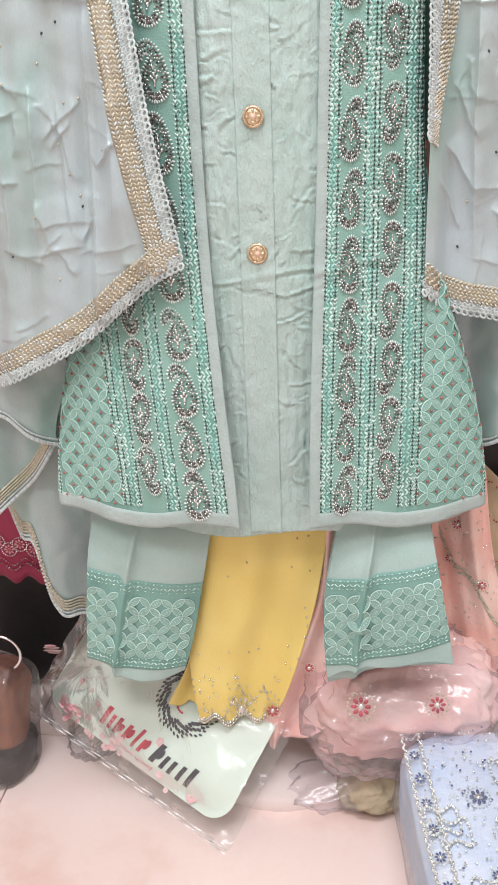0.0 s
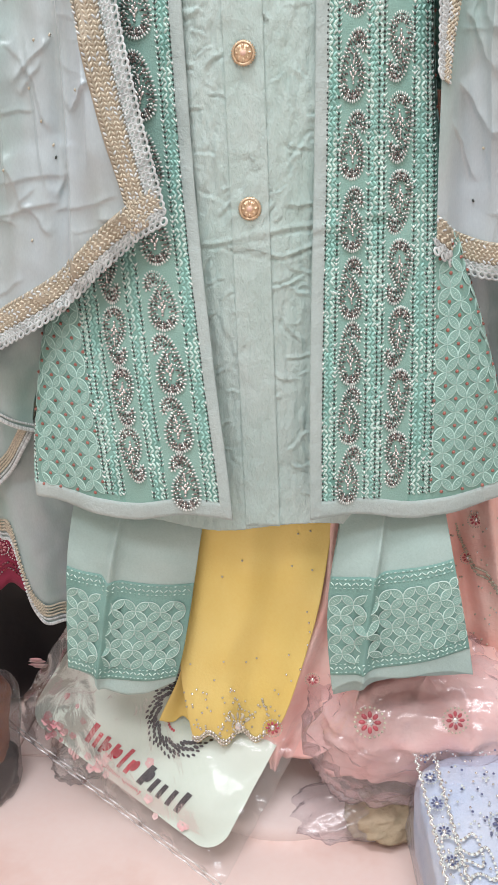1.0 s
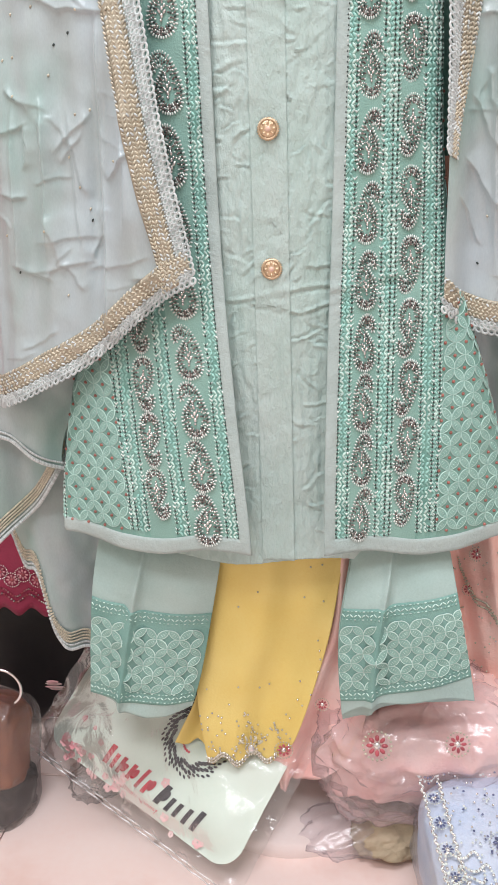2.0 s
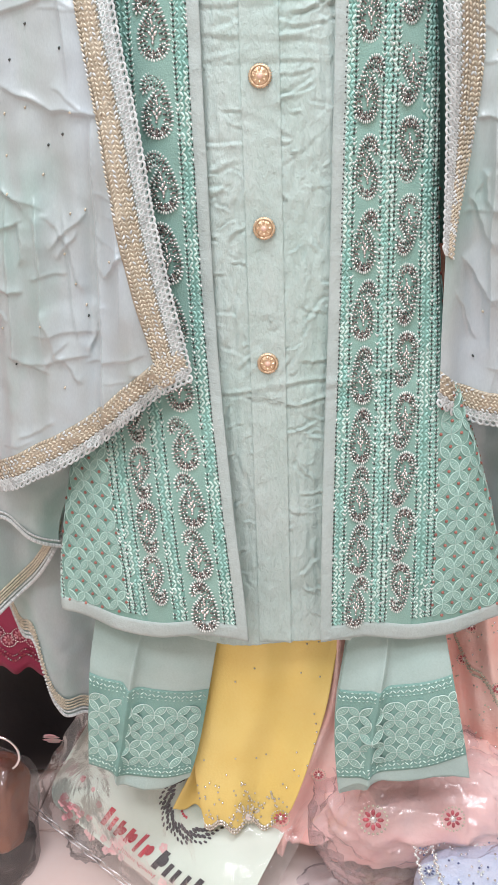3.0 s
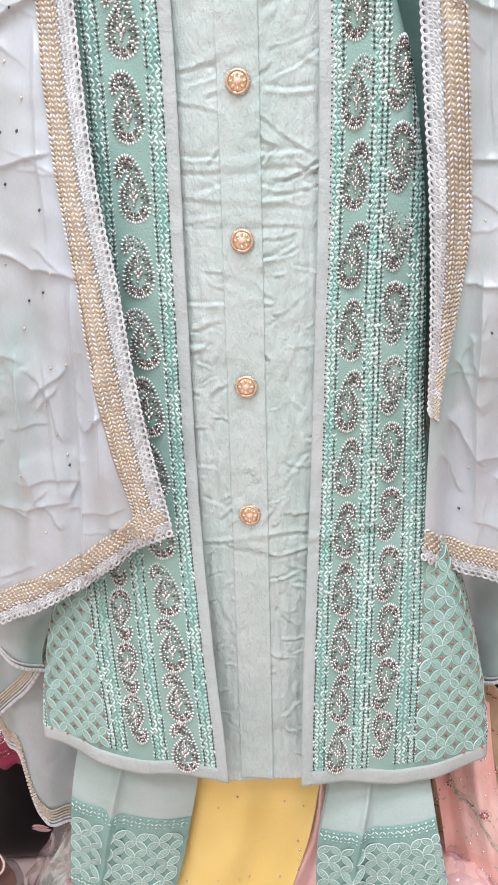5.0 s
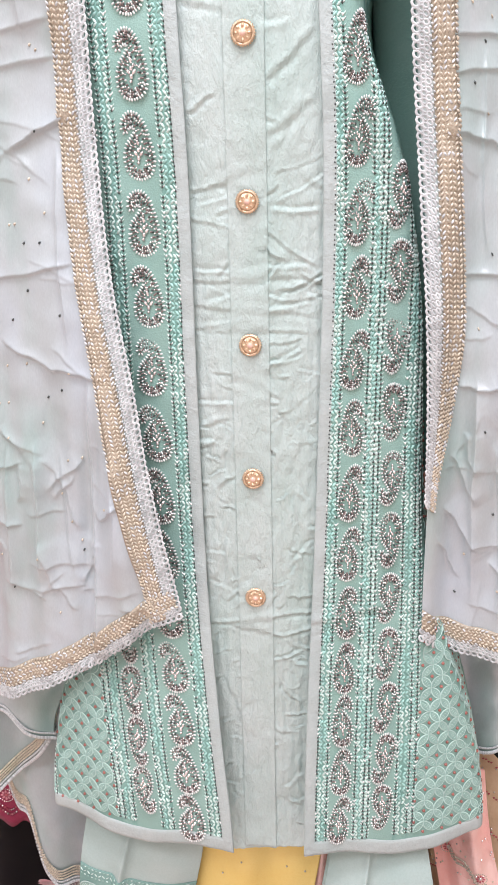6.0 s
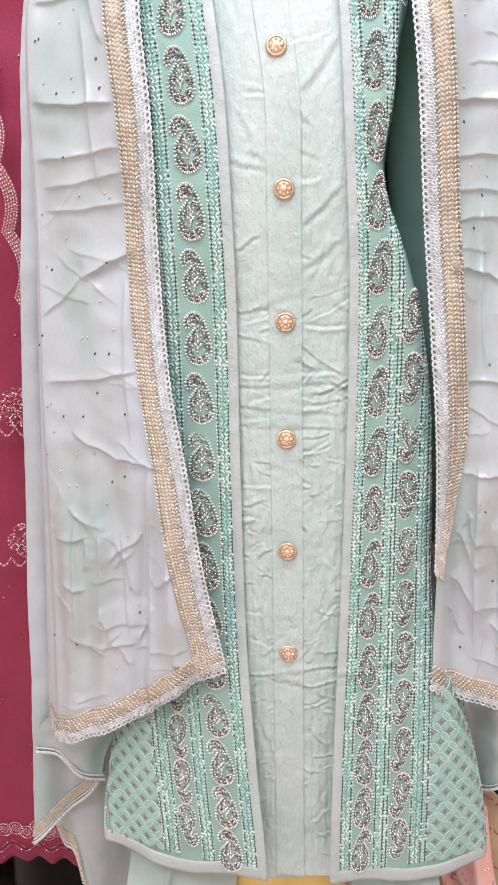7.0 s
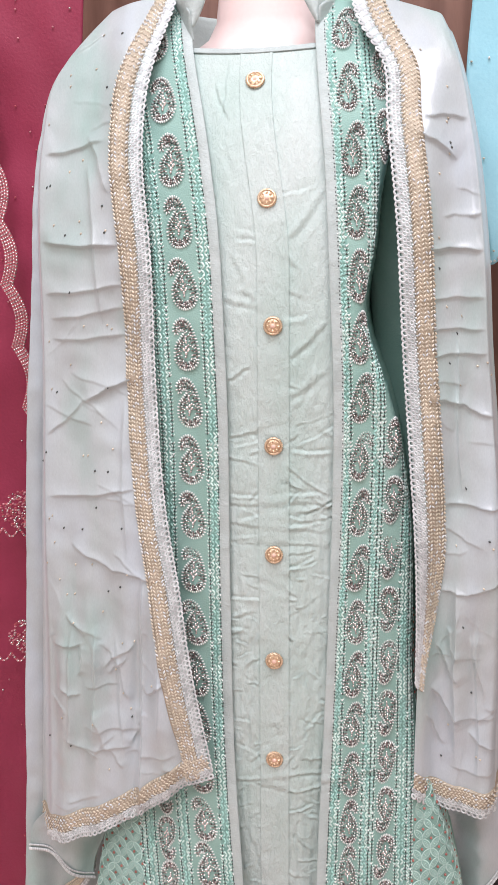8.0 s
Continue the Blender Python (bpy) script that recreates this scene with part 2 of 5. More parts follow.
mannequin_sec = smooth_tab([(0.62, 0.10), (0.9, 0.11), (1.1, 0.08), (1.28, 0.09), (1.42, 0.12), (1.47, 0.12), (1.50, 0.066), (1.54, 0.052), (1.60, 0.05)])
rows = np.linspace(0.62, 1.60, 60)
ang = np.linspace(0, 2 * np.pi, 40, endpoint=False)
mv, mf = [], []
for z in rows:
    w = float(mannequin_sec(z))
    d = min(w * 0.72, 0.10)
    cy = float(C_FRONT(min(z, 1.5))) + 0.022 + d
    if z > 1.5:
        cy = float(C_FRONT(1.5)) + 0.02 + d
    for a in ang:
        mv.append((-0.015 * step(1.2, 1.5, z) + w * math.cos(a), cy + d * math.sin(a), z))
for j in range(len(rows) - 1):
    for i in range(40):
        k = (i + 1) % 40
        mf.append((j * 40 + i, j * 40 + k, (j + 1) * 40 + k, (j + 1) * 40 + i))
mf.append(tuple(range(39, -1, -1)))
mf.append(tuple((len(rows) - 1) * 40 + i for i in range(40)))
b0 = len(mv)
# stand: pole and round foot
for r, z in ((0.012, 0.62), (0.012, 0.03), (0.13, 0.022), (0.13, 0.0)):
    for a in ang:
        mv.append((r * math.cos(a), 0.16 + r * math.sin(a), z))
for j in range(3):
    for i in range(40):
        k = (i + 1) % 40
        mf.append((b0 + j * 40 + k, b0 + j * 40 + i, b0 + (j + 1) * 40 + i, b0 + (j + 1) * 40 + k))
tagged(mesh_part("mannequin", mv, mf, M_SKIN), "pale pink resin mannequin bust on a floor stand", "mannequin")

# ---- kurta ----
kurta = thing("kurta", "long pale mint silk kurta with gold buttons, worn by mannequin", "dress")
KURTA_FOLDS = [
    (-0.045, 0.676, 0.08, 0.693, 0.00176, 0.0025), (-0.02, 0.676, 0.035, 0.664, 0.0024, 0.002), (0.03, 0.664, 0.09, 0.688, 0.0024, 0.002),
    (0.012, 1.035, 0.032, 1.022, 0.0024, 0.0016), (0.03, 1.022, 0.014, 1, 0.0024, 0.0016), (0.014, 0.9, 0.028, 0.897, 0.0016, 0.0016),
    (-0.05, 0.985, 0.06, 0.975, 0.00112, 0.003), (-0.05, 0.965, 0.06, 0.96, 0.00112, 0.0025), (-0.05, 1.005, 0.06, 1.008, 0.00112, 0.003),
    (-0.045, 1.08, -0.01, 1.085, 0.00128, 0.002), (0.015, 0.95, 0.05, 0.955, 0.00112, 0.002),
    (0.018, 1.16, 0.06, 1.2, 0.0016, 0.004), (0.02, 1.12, 0.06, 1.15, 0.00144, 0.0045), (-0.045, 1.14, -0.02, 1.155, 0.00144, 0.0025),
    (0.02, 1.28, 0.055, 1.33, 0.0016, 0.005), (-0.06, 1.44, -0.045, 1.4, 0.0016, 0.0025), (-0.045, 1.46, -0.052, 1.4, 0.00144, 0.002),
    (0.018, 0.66, 0.014, 0.6, 0.00128, 0.0016), (0.03, 0.575, 0.06, 0.578, 0.0016, 0.0016), (0.04, 0.53, 0.05, 0.47, 0.00176, 0.0016),
    (-0.03, 0.62, -0.01, 0.56, 0.00096, 0.003), (-0.03, 0.78, -0.022, 0.72, 0.00096, 0.0025),
]
KURTA_FOLDS += small_creases(4, 46, -0.06, 0.05, 0.86, 1.10, 0.02, 0.06, 0.0014, 0.0018)
KURTA_FOLDS += small_creases(5, 150, -0.06, 0.06, 0.44, 0.90, 0.006, 0.035, 0.0017, 0.0015, 1.3)
KURTA_FOLDS += small_creases(6, 16, -0.06, 0.05, 1.08, 1.42, 0.02, 0.06, 0.0010, 0.0030, 0.8)


def centre_x(z):
    return 0.003 - 0.021 * step(1.25, 1.45, z)


def kurta_front(x, z):
    y = kurta_y(x, z)
    q = x - centre_x(z)
    y = y + 0.0009 * ripple(x, z, 3, 60) * (1 - 0.6 * step(1.1, 1.3, z)) + 0.0007 * ripple(x * 2, z, 5, 170) * (1 - 0.75 * step(1.0, 1.25, z))
    y = y + 0.00035 * np.sin(q * 2 * math.pi / 0.0085 + 0.6 * np.sin(z * 40)) * (1 - step(0.9, 1.15, z)) * step(0.014, 0.02, np.abs(q))
    y = y + creases(x, z, KURTA_FOLDS)
    return y


KW = smooth_tab([(0.40, 0.19), (0.7, 0.155), (1.0, 0.125), (1.15, 0.095), (1.21, 0.086), (1.3, 0.09), (1.42, 0.10), (1.48, 0.10)])
NU, NV = 180, 760
zz = np.linspace(0.0, 1.0, NV)[:, None] * np.ones((1, NU))
uu = np.linspace(-1, 1, NU)[None, :] * np.ones((NV, 1))
Zt = 1.480 - 0.006 * (1 - uu**2)
Zb = 0.410 + 0.004 * np.sin(uu * 7)
Zk = Zb + (Zt - Zb) * zz
Xk = uu * KW(Zk) + centre_x(Zk) * 0.8
sheet("front", Xk, kurta_front(Xk, Zk), Zk, [M_KURTA], kurta)
Yb = kurta_y(KW(Zk), Zk) + 0.12 * np.sqrt(np.clip(1 - uu**2, 0, 1))
sheet("back", Xk[::4, ::4], Yb[::4, ::4], Zk[::4, ::4], [M_KURTA], kurta, push=(0, -1, 0))
# raised placket with stitched edges
pz = np.linspace(0.412, 1.474, 320)[:, None] * np.ones((1, 9))
pq = np.array([-1, -0.93, -0.8, -0.4, 0, 0.4, 0.8, 0.93, 1])[None, :] * np.ones((320, 1)) * 0.0165
px = pq + centre_x(pz)
sheet("placket", px, kurta_front(px, pz) - 0.0007 - 0.0008 * np.exp(-((np.abs(pq) - 0.0158) / 0.0012) ** 2), pz, [M_KURTA], kurta)
# neck binding
nx = np.linspace(-0.105, 0.062, 60)[None, :] * np.ones((5, 1))
nz = 1.480 - 0.006 * (1 - ((nx + 0.02) / 0.08) ** 2) + np.linspace(-0.004, 0.0015, 5)[:, None]
sheet("neck_binding", nx, kurta_front(nx, nz) - 0.0015, nz, [M_TRIM], kurta)

BUTTON_Z = (1.441, 1.323, 1.197, 1.071, 0.951, 0.828, 0.707)


def button_mesh():
    s = Soup()
    o = V((0, 0, 0))
    s.dome(o, RIGHT, UP, FRONT, 0.0103, 0.0103, 0.0035, 0, 20)
    s.ring([V((0.0092 * math.cos(a), -0.0018, 0.0092 * math.sin(a))) for a in ang], 0.0022, FRONT, 0.0014, 0)
    for k in range(8):
        a = k * math.pi / 4
        p = V((0.0058 * math.cos(a), -0.0029, 0.0058 * math.sin(a)))
        s.dome(p, V((math.cos(a), 0, math.sin(a))), V((-math.sin(a), 0, math.cos(a))), FRONT, 0.0022, 0.0015, 0.0014, 0, 6)
    s.dome(V((0, -0.003, 0)), RIGHT, UP, FRONT, 0.0028, 0.0028, 0.0018, 1, 10)
    for k in range(28):
        a = k * 2 * math.pi / 28
        s.dome(V((0.0103 * math.cos(a), -0.0003, 0.0103 * math.sin(a))), RIGHT, UP, FRONT, 0.0011, 0.0011, 0.0016, 0, 5)
    return s


first = None
for z in BUTTON_Z:
    x = float(centre_x(z))
    if first is None:
        first = button_mesh().out("button", [M_BUTTON, M_STONE], kurta, "rose gold button with floral relief", "")
        ob = first
    else:
        ob = new("button", first.data)
        ob.parent = kurta
        tagged(ob, "rose gold button with floral relief")
    slope = float(kurta_front(np.array(x), np.array(z + 0.01)) - kurta_front(np.array(x), np.array(z - 0.01))) / 0.02
    ob.matrix_basis = Matrix.Translation((x, float(kurta_front(np.array(x), np.array(z))) - 0.0018, z)) @ Matrix.Rotation(-math.atan(slope), 4, "X") @ Matrix.Scale(0.9, 4)

# ---- jacket ----
jacket = thing("open_jacket", "open sea green jacket with beaded paisley columns over kurta", "jacket")
IN_L = smooth_tab([(0.40, -0.020), (0.45, -0.022), (0.57, -0.032), (0.7, -0.041), (0.9, -0.0445), (1.16, -0.046), (1.3, -0.053), (1.38, -0.064), (1.5, -0.088), (1.55, -0.094)])
IN_R = smooth_tab([(0.40, 0.050), (0.44, 0.050), (0.6, 0.053), (0.74, 0.058), (0.88, 0.062), (1.0, 0.065), (1.126, 0.065), (1.24, 0.060), (1.35, 0.054), (1.5, 0.041), (1.55, 0.040)])
TURN_X = smooth_tab([(0.40, 0.235), (0.45, 0.232), (0.50, 0.226), (0.60, 0.206), (0.66, 0.188), (0.72, 0.172), (0.80, 0.160), (0.9, 0.157), (1.0, 0.150), (1.08, 0.138), (1.15, 0.125), (1.21, 0.118), (1.28, 0.118), (1.38, 0.125), (1.5, 0.13)])
JW, JN = 0.232, 233


def flare(z):
    return 0.026 * (1 - step(0.42, 0.78, z))


def jacket_row(side, z):
    """Places along the cloth at height z, every millimetre out from the open edge."""
    xin = float((IN_L if side < 0 else IN_R)(z))
    xs = float(TURN_X(z))
    if side > 0:
        xs += 0.006 * (1 - float(step(0.5, 0.66, z)))
        xs -= 0.021 * math.exp(-(((z - 1.21) / 0.07) ** 2)) + 0.010 * math.exp(-(((z - 1.33) / 0.06) ** 2))
    else:
        xs += 0.035 * float(step(0.75, 1.05, z))
    x = abs(xin) if side * xin > 0 else -abs(xin)
    y = float(kurta_y(x, z)) - 0.007 - float(flare(z))
    out = np.zeros((JN, 2))
    du, turn = JW / (JN - 1), 0.0
    for i in range(JN):
        out[i] = (side * x, y)
        a = math.atan(2 * x) if x > 0 else 0
        if x > xs - 0.014:
            turn = min(turn + du / 0.016, 1.42)
        a = min(a + turn, 1.5)
        x += math.cos(a) * du
        y += math.sin(a) * du
    return out


JZ = np.linspace(0.432, 1.540, 342)
GRID = {}
for side in (-1, 1):
    g = np.stack([jacket_row(side, z) for z in JZ])
    u = np.linspace(0, JW, JN)
    fold = 0.0016 * np.sin(u[None, :] * 75 + 2 * JZ[:, None]) * (1 - step(0.5, 0.95, JZ))[:, None] * step(0.08, 0.14, u)[None, :]
    fold = fold + 0.0007 * ripple(u[None, :] + 0 * JZ[:, None], JZ[:, None] + 0 * u[None, :], 11 + side, 90)
    g[:, :, 1] += fold
    if side > 0:
        X2, Z2 = g[:, :, 0], JZ[:, None] + 0 * g[:, :, 0]
        g[:, :, 1] += creases(X2, Z2, [(0.04, 0.683, 0.14, 0.70, 0.0025, 0.005), (0.05, 0.675, 0.11, 0.69, 0.002, 0.004)])
    GRID[side] = g


def hem_z(u):
    return 0.004 * np.sin(u * 38) - 0.004 * np.exp(-(((u - 0.09) / 0.03) ** 2))


def on_jacket(side, u, z, lift=0.0):
    """A place on the jacket with its right, up and outward ways."""
    g = GRID[side]
    fi = min(max(u / JW, 0), 0.9999) * (JN - 1)
    fj = min(max((z - JZ[0]) / (JZ[-1] - JZ[0]), 0), 0.9999) * (len(JZ) - 1)
    i, j = int(fi), int(fj)
    a, b = fi - i, fj - j
    p = (g[j, i] * (1 - a) + g[j, i + 1] * a) * (1 - b) + (g[j + 1, i] * (1 - a) + g[j + 1, i + 1] * a) * b
    i2, i0 = min(i + 3, JN - 1), max(i - 3, 0)
    j2, j0 = min(j + 2, len(JZ) - 1), max(j - 2, 0)
    dx = V((*(g[j, i2] - g[j, i0]), 0)).normalized()
    q = g[j2, i] - g[j0, i]
    dz = V((q[0], q[1], JZ[j2] - JZ[j0])).normalized()
    r = dx if dx.x * 1 > 0 or abs(dx.y) > 0.9 and side > 0 else -dx
    if side < 0:
        r = -dx
    n = r.cross(dz).normalized()
    if side < 0 and n.dot(V((-0.3, -1, 0))) < 0 or side > 0 and n.dot(V((0.3, -1, 0))) < 0:
        n = -n
    return V((p[0], p[1], z)) + n * lift, r, dz, n


# columns across the cloth, from the open edge outwards
BANDS = {
    -1: [(0.0, 0.010, 0), (0.010, 0.0235, 1), (0.0235, 0.0605, 2), (0.0605, 0.075, 1), (0.075, 0.104, 2), (0.104, 0.124, 1), (0.124, JW, 3)],
    1: [(0.0, 0.011, 0), (0.011, 0.0245, 1), (0.0245, 0.052, 2), (0.052, 0.069, 1), (0.069, 0.097, 2), (0.097, 0.120, 1), (0.120, JW, 3)],
}


def squeeze(side, z):
    """How far the columns of the right front draw together going up."""
    return 1.0 if side < 0 else 0.93 - 0.15 * float(step(0.5, 0.98, z))


def front_panel(side, label):
    g = GRID[side]
    us = np.linspace(0, JW, JN)
    Z = JZ[:, None] + (hem_z(us)[None, :]) * (1 - step(0.432, 0.5, JZ))[:, None]
    um = 0.5 * (us[1:] + us[:-1])
    idx = np.zeros((len(JZ) - 1, JN - 1), int)
    for j in range(len(JZ) - 1):
        ur = um / squeeze(side, JZ[j])
        for a, b, k in BANDS[side]:
            idx[j, (ur >= a) & (ur < b)] = k
        idx[j, ur >= JW] = 3
    idx[JZ[:-1] < 0.4475] = 0
    panel = sheet("front_panel", g[:, :, 0], g[:, :, 1], Z, [M_TRIM, M_STRIP, M_NET, M_LATT], jacket, 0.0014, label, "", idx)
    # turned binding along the open edge and hem
    ez = JZ[:, None] + 0 * np.zeros((1, 5))
    cols = [0, 1, 6, 10, 11]
    sheet("edge_binding", g[:, cols, 0] + 0 * ez, g[:, cols, 1] - np.array([0.0, 0.0009, 0.0010, 0.0009, 0.0003])[None, :], Z[:, cols], [M_TRIM], panel, 0.001, "grey mint binding")
    hr = [0, 1, 3, 4, 5]
    sheet("hem_binding", g[hr][:, ::3, 0], g[hr][:, ::3, 1] - np.array([0.0004, 0.0009, 0.0010, 0.0009, 0.0002])[:, None], Z[hr][:, ::3], [M_TRIM], panel, 0.001, "grey mint binding")
    return panel


def catmull(ctrl, n):
    pts, k = [], len(ctrl)
    for i in range(k):
        p0, p1, p2, p3 = (np.array(ctrl[(i + d) % k]) for d in (-1, 0, 1, 2))
        for t in np.linspace(0, 1, 10, endpoint=False):
            pts.append(0.5 * (2 * p1 + (p2 - p0) * t + (2 * p0 - 5 * p1 + 4 * p2 - p3) * t * t + (3 * p1 - p0 - 3 * p2 + p3) * t**3))
    pts = np.array(pts + [pts[0]])
    s = np.concatenate([[0], np.cumsum(np.linalg.norm(np.diff(pts, axis=0), axis=1))])
    q = np.linspace(0, s[-1], n, endpoint=False)
    return np.stack([np.interp(q, s, pts[:, 0]), np.interp(q, s, pts[:, 1])], -1)


PAISLEY = [(-0.84, 0.52), (-0.80, 0.78), (-0.46, 0.98), (-0.02, 0.97), (0.36, 0.74), (0.66, 0.34), (0.90, -0.10), (0.97, -0.50), (0.76, -0.84), (0.28, -1.0),
           (-0.24, -0.96), (-0.62, -0.72), (-0.74, -0.34), (-0.58, 0.02), (-0.26, 0.26), (-0.08, 0.46), (-0.20, 0.60), (-0.46, 0.56), (-0.66, 0.40)]


def inside(p, poly):
    c, n = False, len(poly)
    for i in range(n):
        a, b = poly[i], poly[i - 1]
        if (a[1] > p[1]) != (b[1] > p[1]) and p[0] < (b[0] - a[0]) * (p[1] - a[1]) / (b[1] - a[1]) + a[0]:
            c = not c
    return c


def paisley_mesh(seed, w=0.0150, h=0.0252):
    """One beaded paisley: radiating white stitches, rows of smoky and silver beads, a leaf of sequins within."""
    r = random.Random(seed)
    s = Soup()
    pol = catmull(PAISLEY, 120) * np.array([w, h])

    def outline(n):
        """n places along the edge with their outward ways."""
        q = catmull(PAISLEY, n) * np.array([w, h])
        d = np.roll(q, -1, 0) - np.roll(q, 1, 0)
        d = np.stack([d[:, 1], -d[:, 0]], -1)
        d /= np.linalg.norm(d, axis=1)[:, None]
        return q, (-d if inside(q[10 * n // 46] + d[10 * n // 46] * 0.001, pol) else d)

    def bead(q, rad, hgt, mat, way=None, long=1.0, sides=6):
        if way is None:
            a = r.uniform(0, 3.1)
            way = (math.cos(a), math.sin(a))
        ax = V((way[0], 0, way[1]))
        s.dome(V((q[0], -0.0002, q[1])), ax, ax.cross(FRONT), FRONT, rad * long, rad, hgt, mat, sides)
    taken = []

    def row(n, depth, gap, make):
        q, d = outline(n)
        for k in range(n):
            p = q[k] - d[k] * depth + np.array([r.gauss(0, 0.00012), r.gauss(0, 0.00012)])
            if depth > 0 and not inside(p, pol):
                continue
            if all((p[0] - a) ** 2 + (p[1] - b) ** 2 > gap * gap for a, b in taken):
                taken.append(tuple(p))
                make(k, p, d[k])
    row(50, -0.0008, 0.0014, lambda k, p, d: bead(p, 0.00095, 0.0012, 0, d, 1.8, 5))
    row(54, 0.0013, 0.0014, lambda k, p, d: bead(p, 0.00112, 0.0014, (1, 2, 1, 3)[k % 4]))
    row(48, 0.0031, 0.0014, lambda k, p, d: bead(p, 0.00090, 0.0013, (0, 0, 3, 1)[k % 4], d, 1.4, 5))
    row(38, 0.0049, 0.0014, lambda k, p, d: bead(p, 0.00112, 0.0014, (1, 3, 2)[k % 3]))
    row(30, 0.0067, 0.0015, lambda k, p, d: bead(p, 0.00090, 0.0013, (0, 3, 1)[k % 3], d, 1.4, 5))
    # leaf of sequins in the belly
    for dx, dz, rx, rz, ang_ in ((0.0010, 0.0030, 0.0010, 0.0026, 0.2), (-0.0012, -0.0055, 0.0012, 0.0022, 0.6), (0.0038, -0.0058, 0.0012, 0.0022, -0.6), (0.0013, -0.0092, 0.0014, 0.0020, 0),
                                 (0.0013, -0.0030, 0.0012, 0.0019, 0), (0.0036, -0.0010, 0.0009, 0.0018, -0.3), (0.0006, 0.0070, 0.0009, 0.0022, 0.3), (0.0010, -0.0128, 0.0012, 0.0012, 0)):
        ax = V((math.cos(ang_), 0, math.sin(ang_)))
        s.dome(V((dx, -0.0004, dz)), ax, V((-math.sin(ang_), 0, math.cos(ang_))), FRONT, rx * 1.2, rz * 1.15, 0.0020, 3, 8)
    return s


def stitched_strip(soup, side, u0, u1, z0, z1, seed):
    """Beads down both edges and slanting thread between them."""
    r = random.Random(seed)
    n = int((z1 - z0) / 0.0040)
    w = u1 - u0
    if w < 0.0160:
        lanes = [(0.09, "b"), (0.34, "s"), (0.64, "s"), (0.91, "b")]
    else:
        lanes = [(0.06, "b"), (0.25, "s"), (0.46, "s"), (0.66, "b"), (0.80, "s"), (0.95, "b")]
    for f, kind in lanes:
        phase = r.uniform(0, 6)
        for k in range(n):
            z = z0 + (k + 0.5) * (z1 - z0) / n + r.gauss(0, 0.0003)
            u = u0 + f * w + r.gauss(0, 0.00022)
            if r.random() < 0.03:
                continue
            p, ax, ay, nn = on_jacket(side, u * squeeze(side, z), z)
            if nn.y > -0.2:
                continue
            if kind == "b":
                soup.dome(p, ax, ay, nn, 0.00105, 0.00140, 0.0013, 2 if r.random() < 0.8 else 1, 5)
                for s2 in (-1, 1):
                    q = p + ax * (s2 * 0.0015) + ay * 0.001
                    d = (ay + ax * s2 * 0.7).normalized()
                    soup.dome(q, d, nn.cross(d), nn, 0.0019, 0.0006, 0.0009, 0 if (k + s2) % 3 else 1, 4)
            else:
                d = (ay + ax * (0.75 if k % 2 else -0.75)).normalized()
                pale = math.sin(z * 55 + phase) + 0.6 * math.sin(z * 140 + 2 * phase)
                soup.dome(p, d, nn.cross(d), nn, 0.0029, 0.0012, 0.0013, 0 if pale > 0.1 else 3, 5)


def leaf(soup, p, d, n, length, width, mat_edge, mat_fill):
    """A pointed thread leaf from p along d."""
    w = n.cross(d).normalized()
    pts = []
    for k in range(12):
        t = k / 6
        if t <= 1:
            pts.append(p + d * (length * t) + w * (width * math.sin(math.pi * t) ** 0.8))
        else:
            t = 2 - t
            pts.append(p + d * (length * t) - w * (width * max(math.sin(math.pi * t), 0) ** 0.8))
    soup.ring(pts, 0.0014, n, 0.0008, mat_edge)
    k0 = len(soup.v)
    soup.v += [p_ + n * 0.0004 for p_ in pts]
    soup.f.append(tuple(range(k0, k0 + len(pts))))
    soup.m.append(mat_fill)
    for k in (0.26, 0.42, 0.58, 0.74):
        soup.dome(p + d * (length * k), d, w, n, length * 0.022, width * 0.8 * math.sin(math.pi * k), 0.0007, mat_edge, 5)


def lattice(soup, place, u0, u1, z0, z1, cell, red=True, tall=1.0):
    """Interlaced thread leaves on the diagonal, with a bead in each cell."""
    nu, nz = int((u1 - u0) / cell) + 2, int((z1 - z0) / cell / tall) + 2
    high = cell * tall
    for i in range(-nz, nu + nz):
        for j in range(-nu, nu + nz):
            cu, cz = u0 + (i - j) * cell / 2, z0 + (i + j) * high / 2
            for su in (-1, 1):
                eu, ez = cu + su * cell / 2, cz + high / 2
                mu, mz = (cu + eu) / 2, (cz + ez) / 2
                if u0 <= mu <= u1 and z0 <= mz <= z1:
                    p, ax, ay, nn = place(cu, cz)
                    q = place(eu, ez)[0]
                    d = q - p
                    if 0.3 * cell < d.length < 1.2 * cell:
                        leaf(soup, p + nn * 0.0003, d.normalized(), nn, d.length, cell * 0.165, 0, 1)
            if red and u0 <= cu <= u1 and z0 <= cz + high / 2 <= z1:
                p, ax, ay, nn = place(cu, cz + high / 2)
                soup.dome(p, ax, ay, nn, 0.0018, 0.0018, 0.0020, 2, 6)


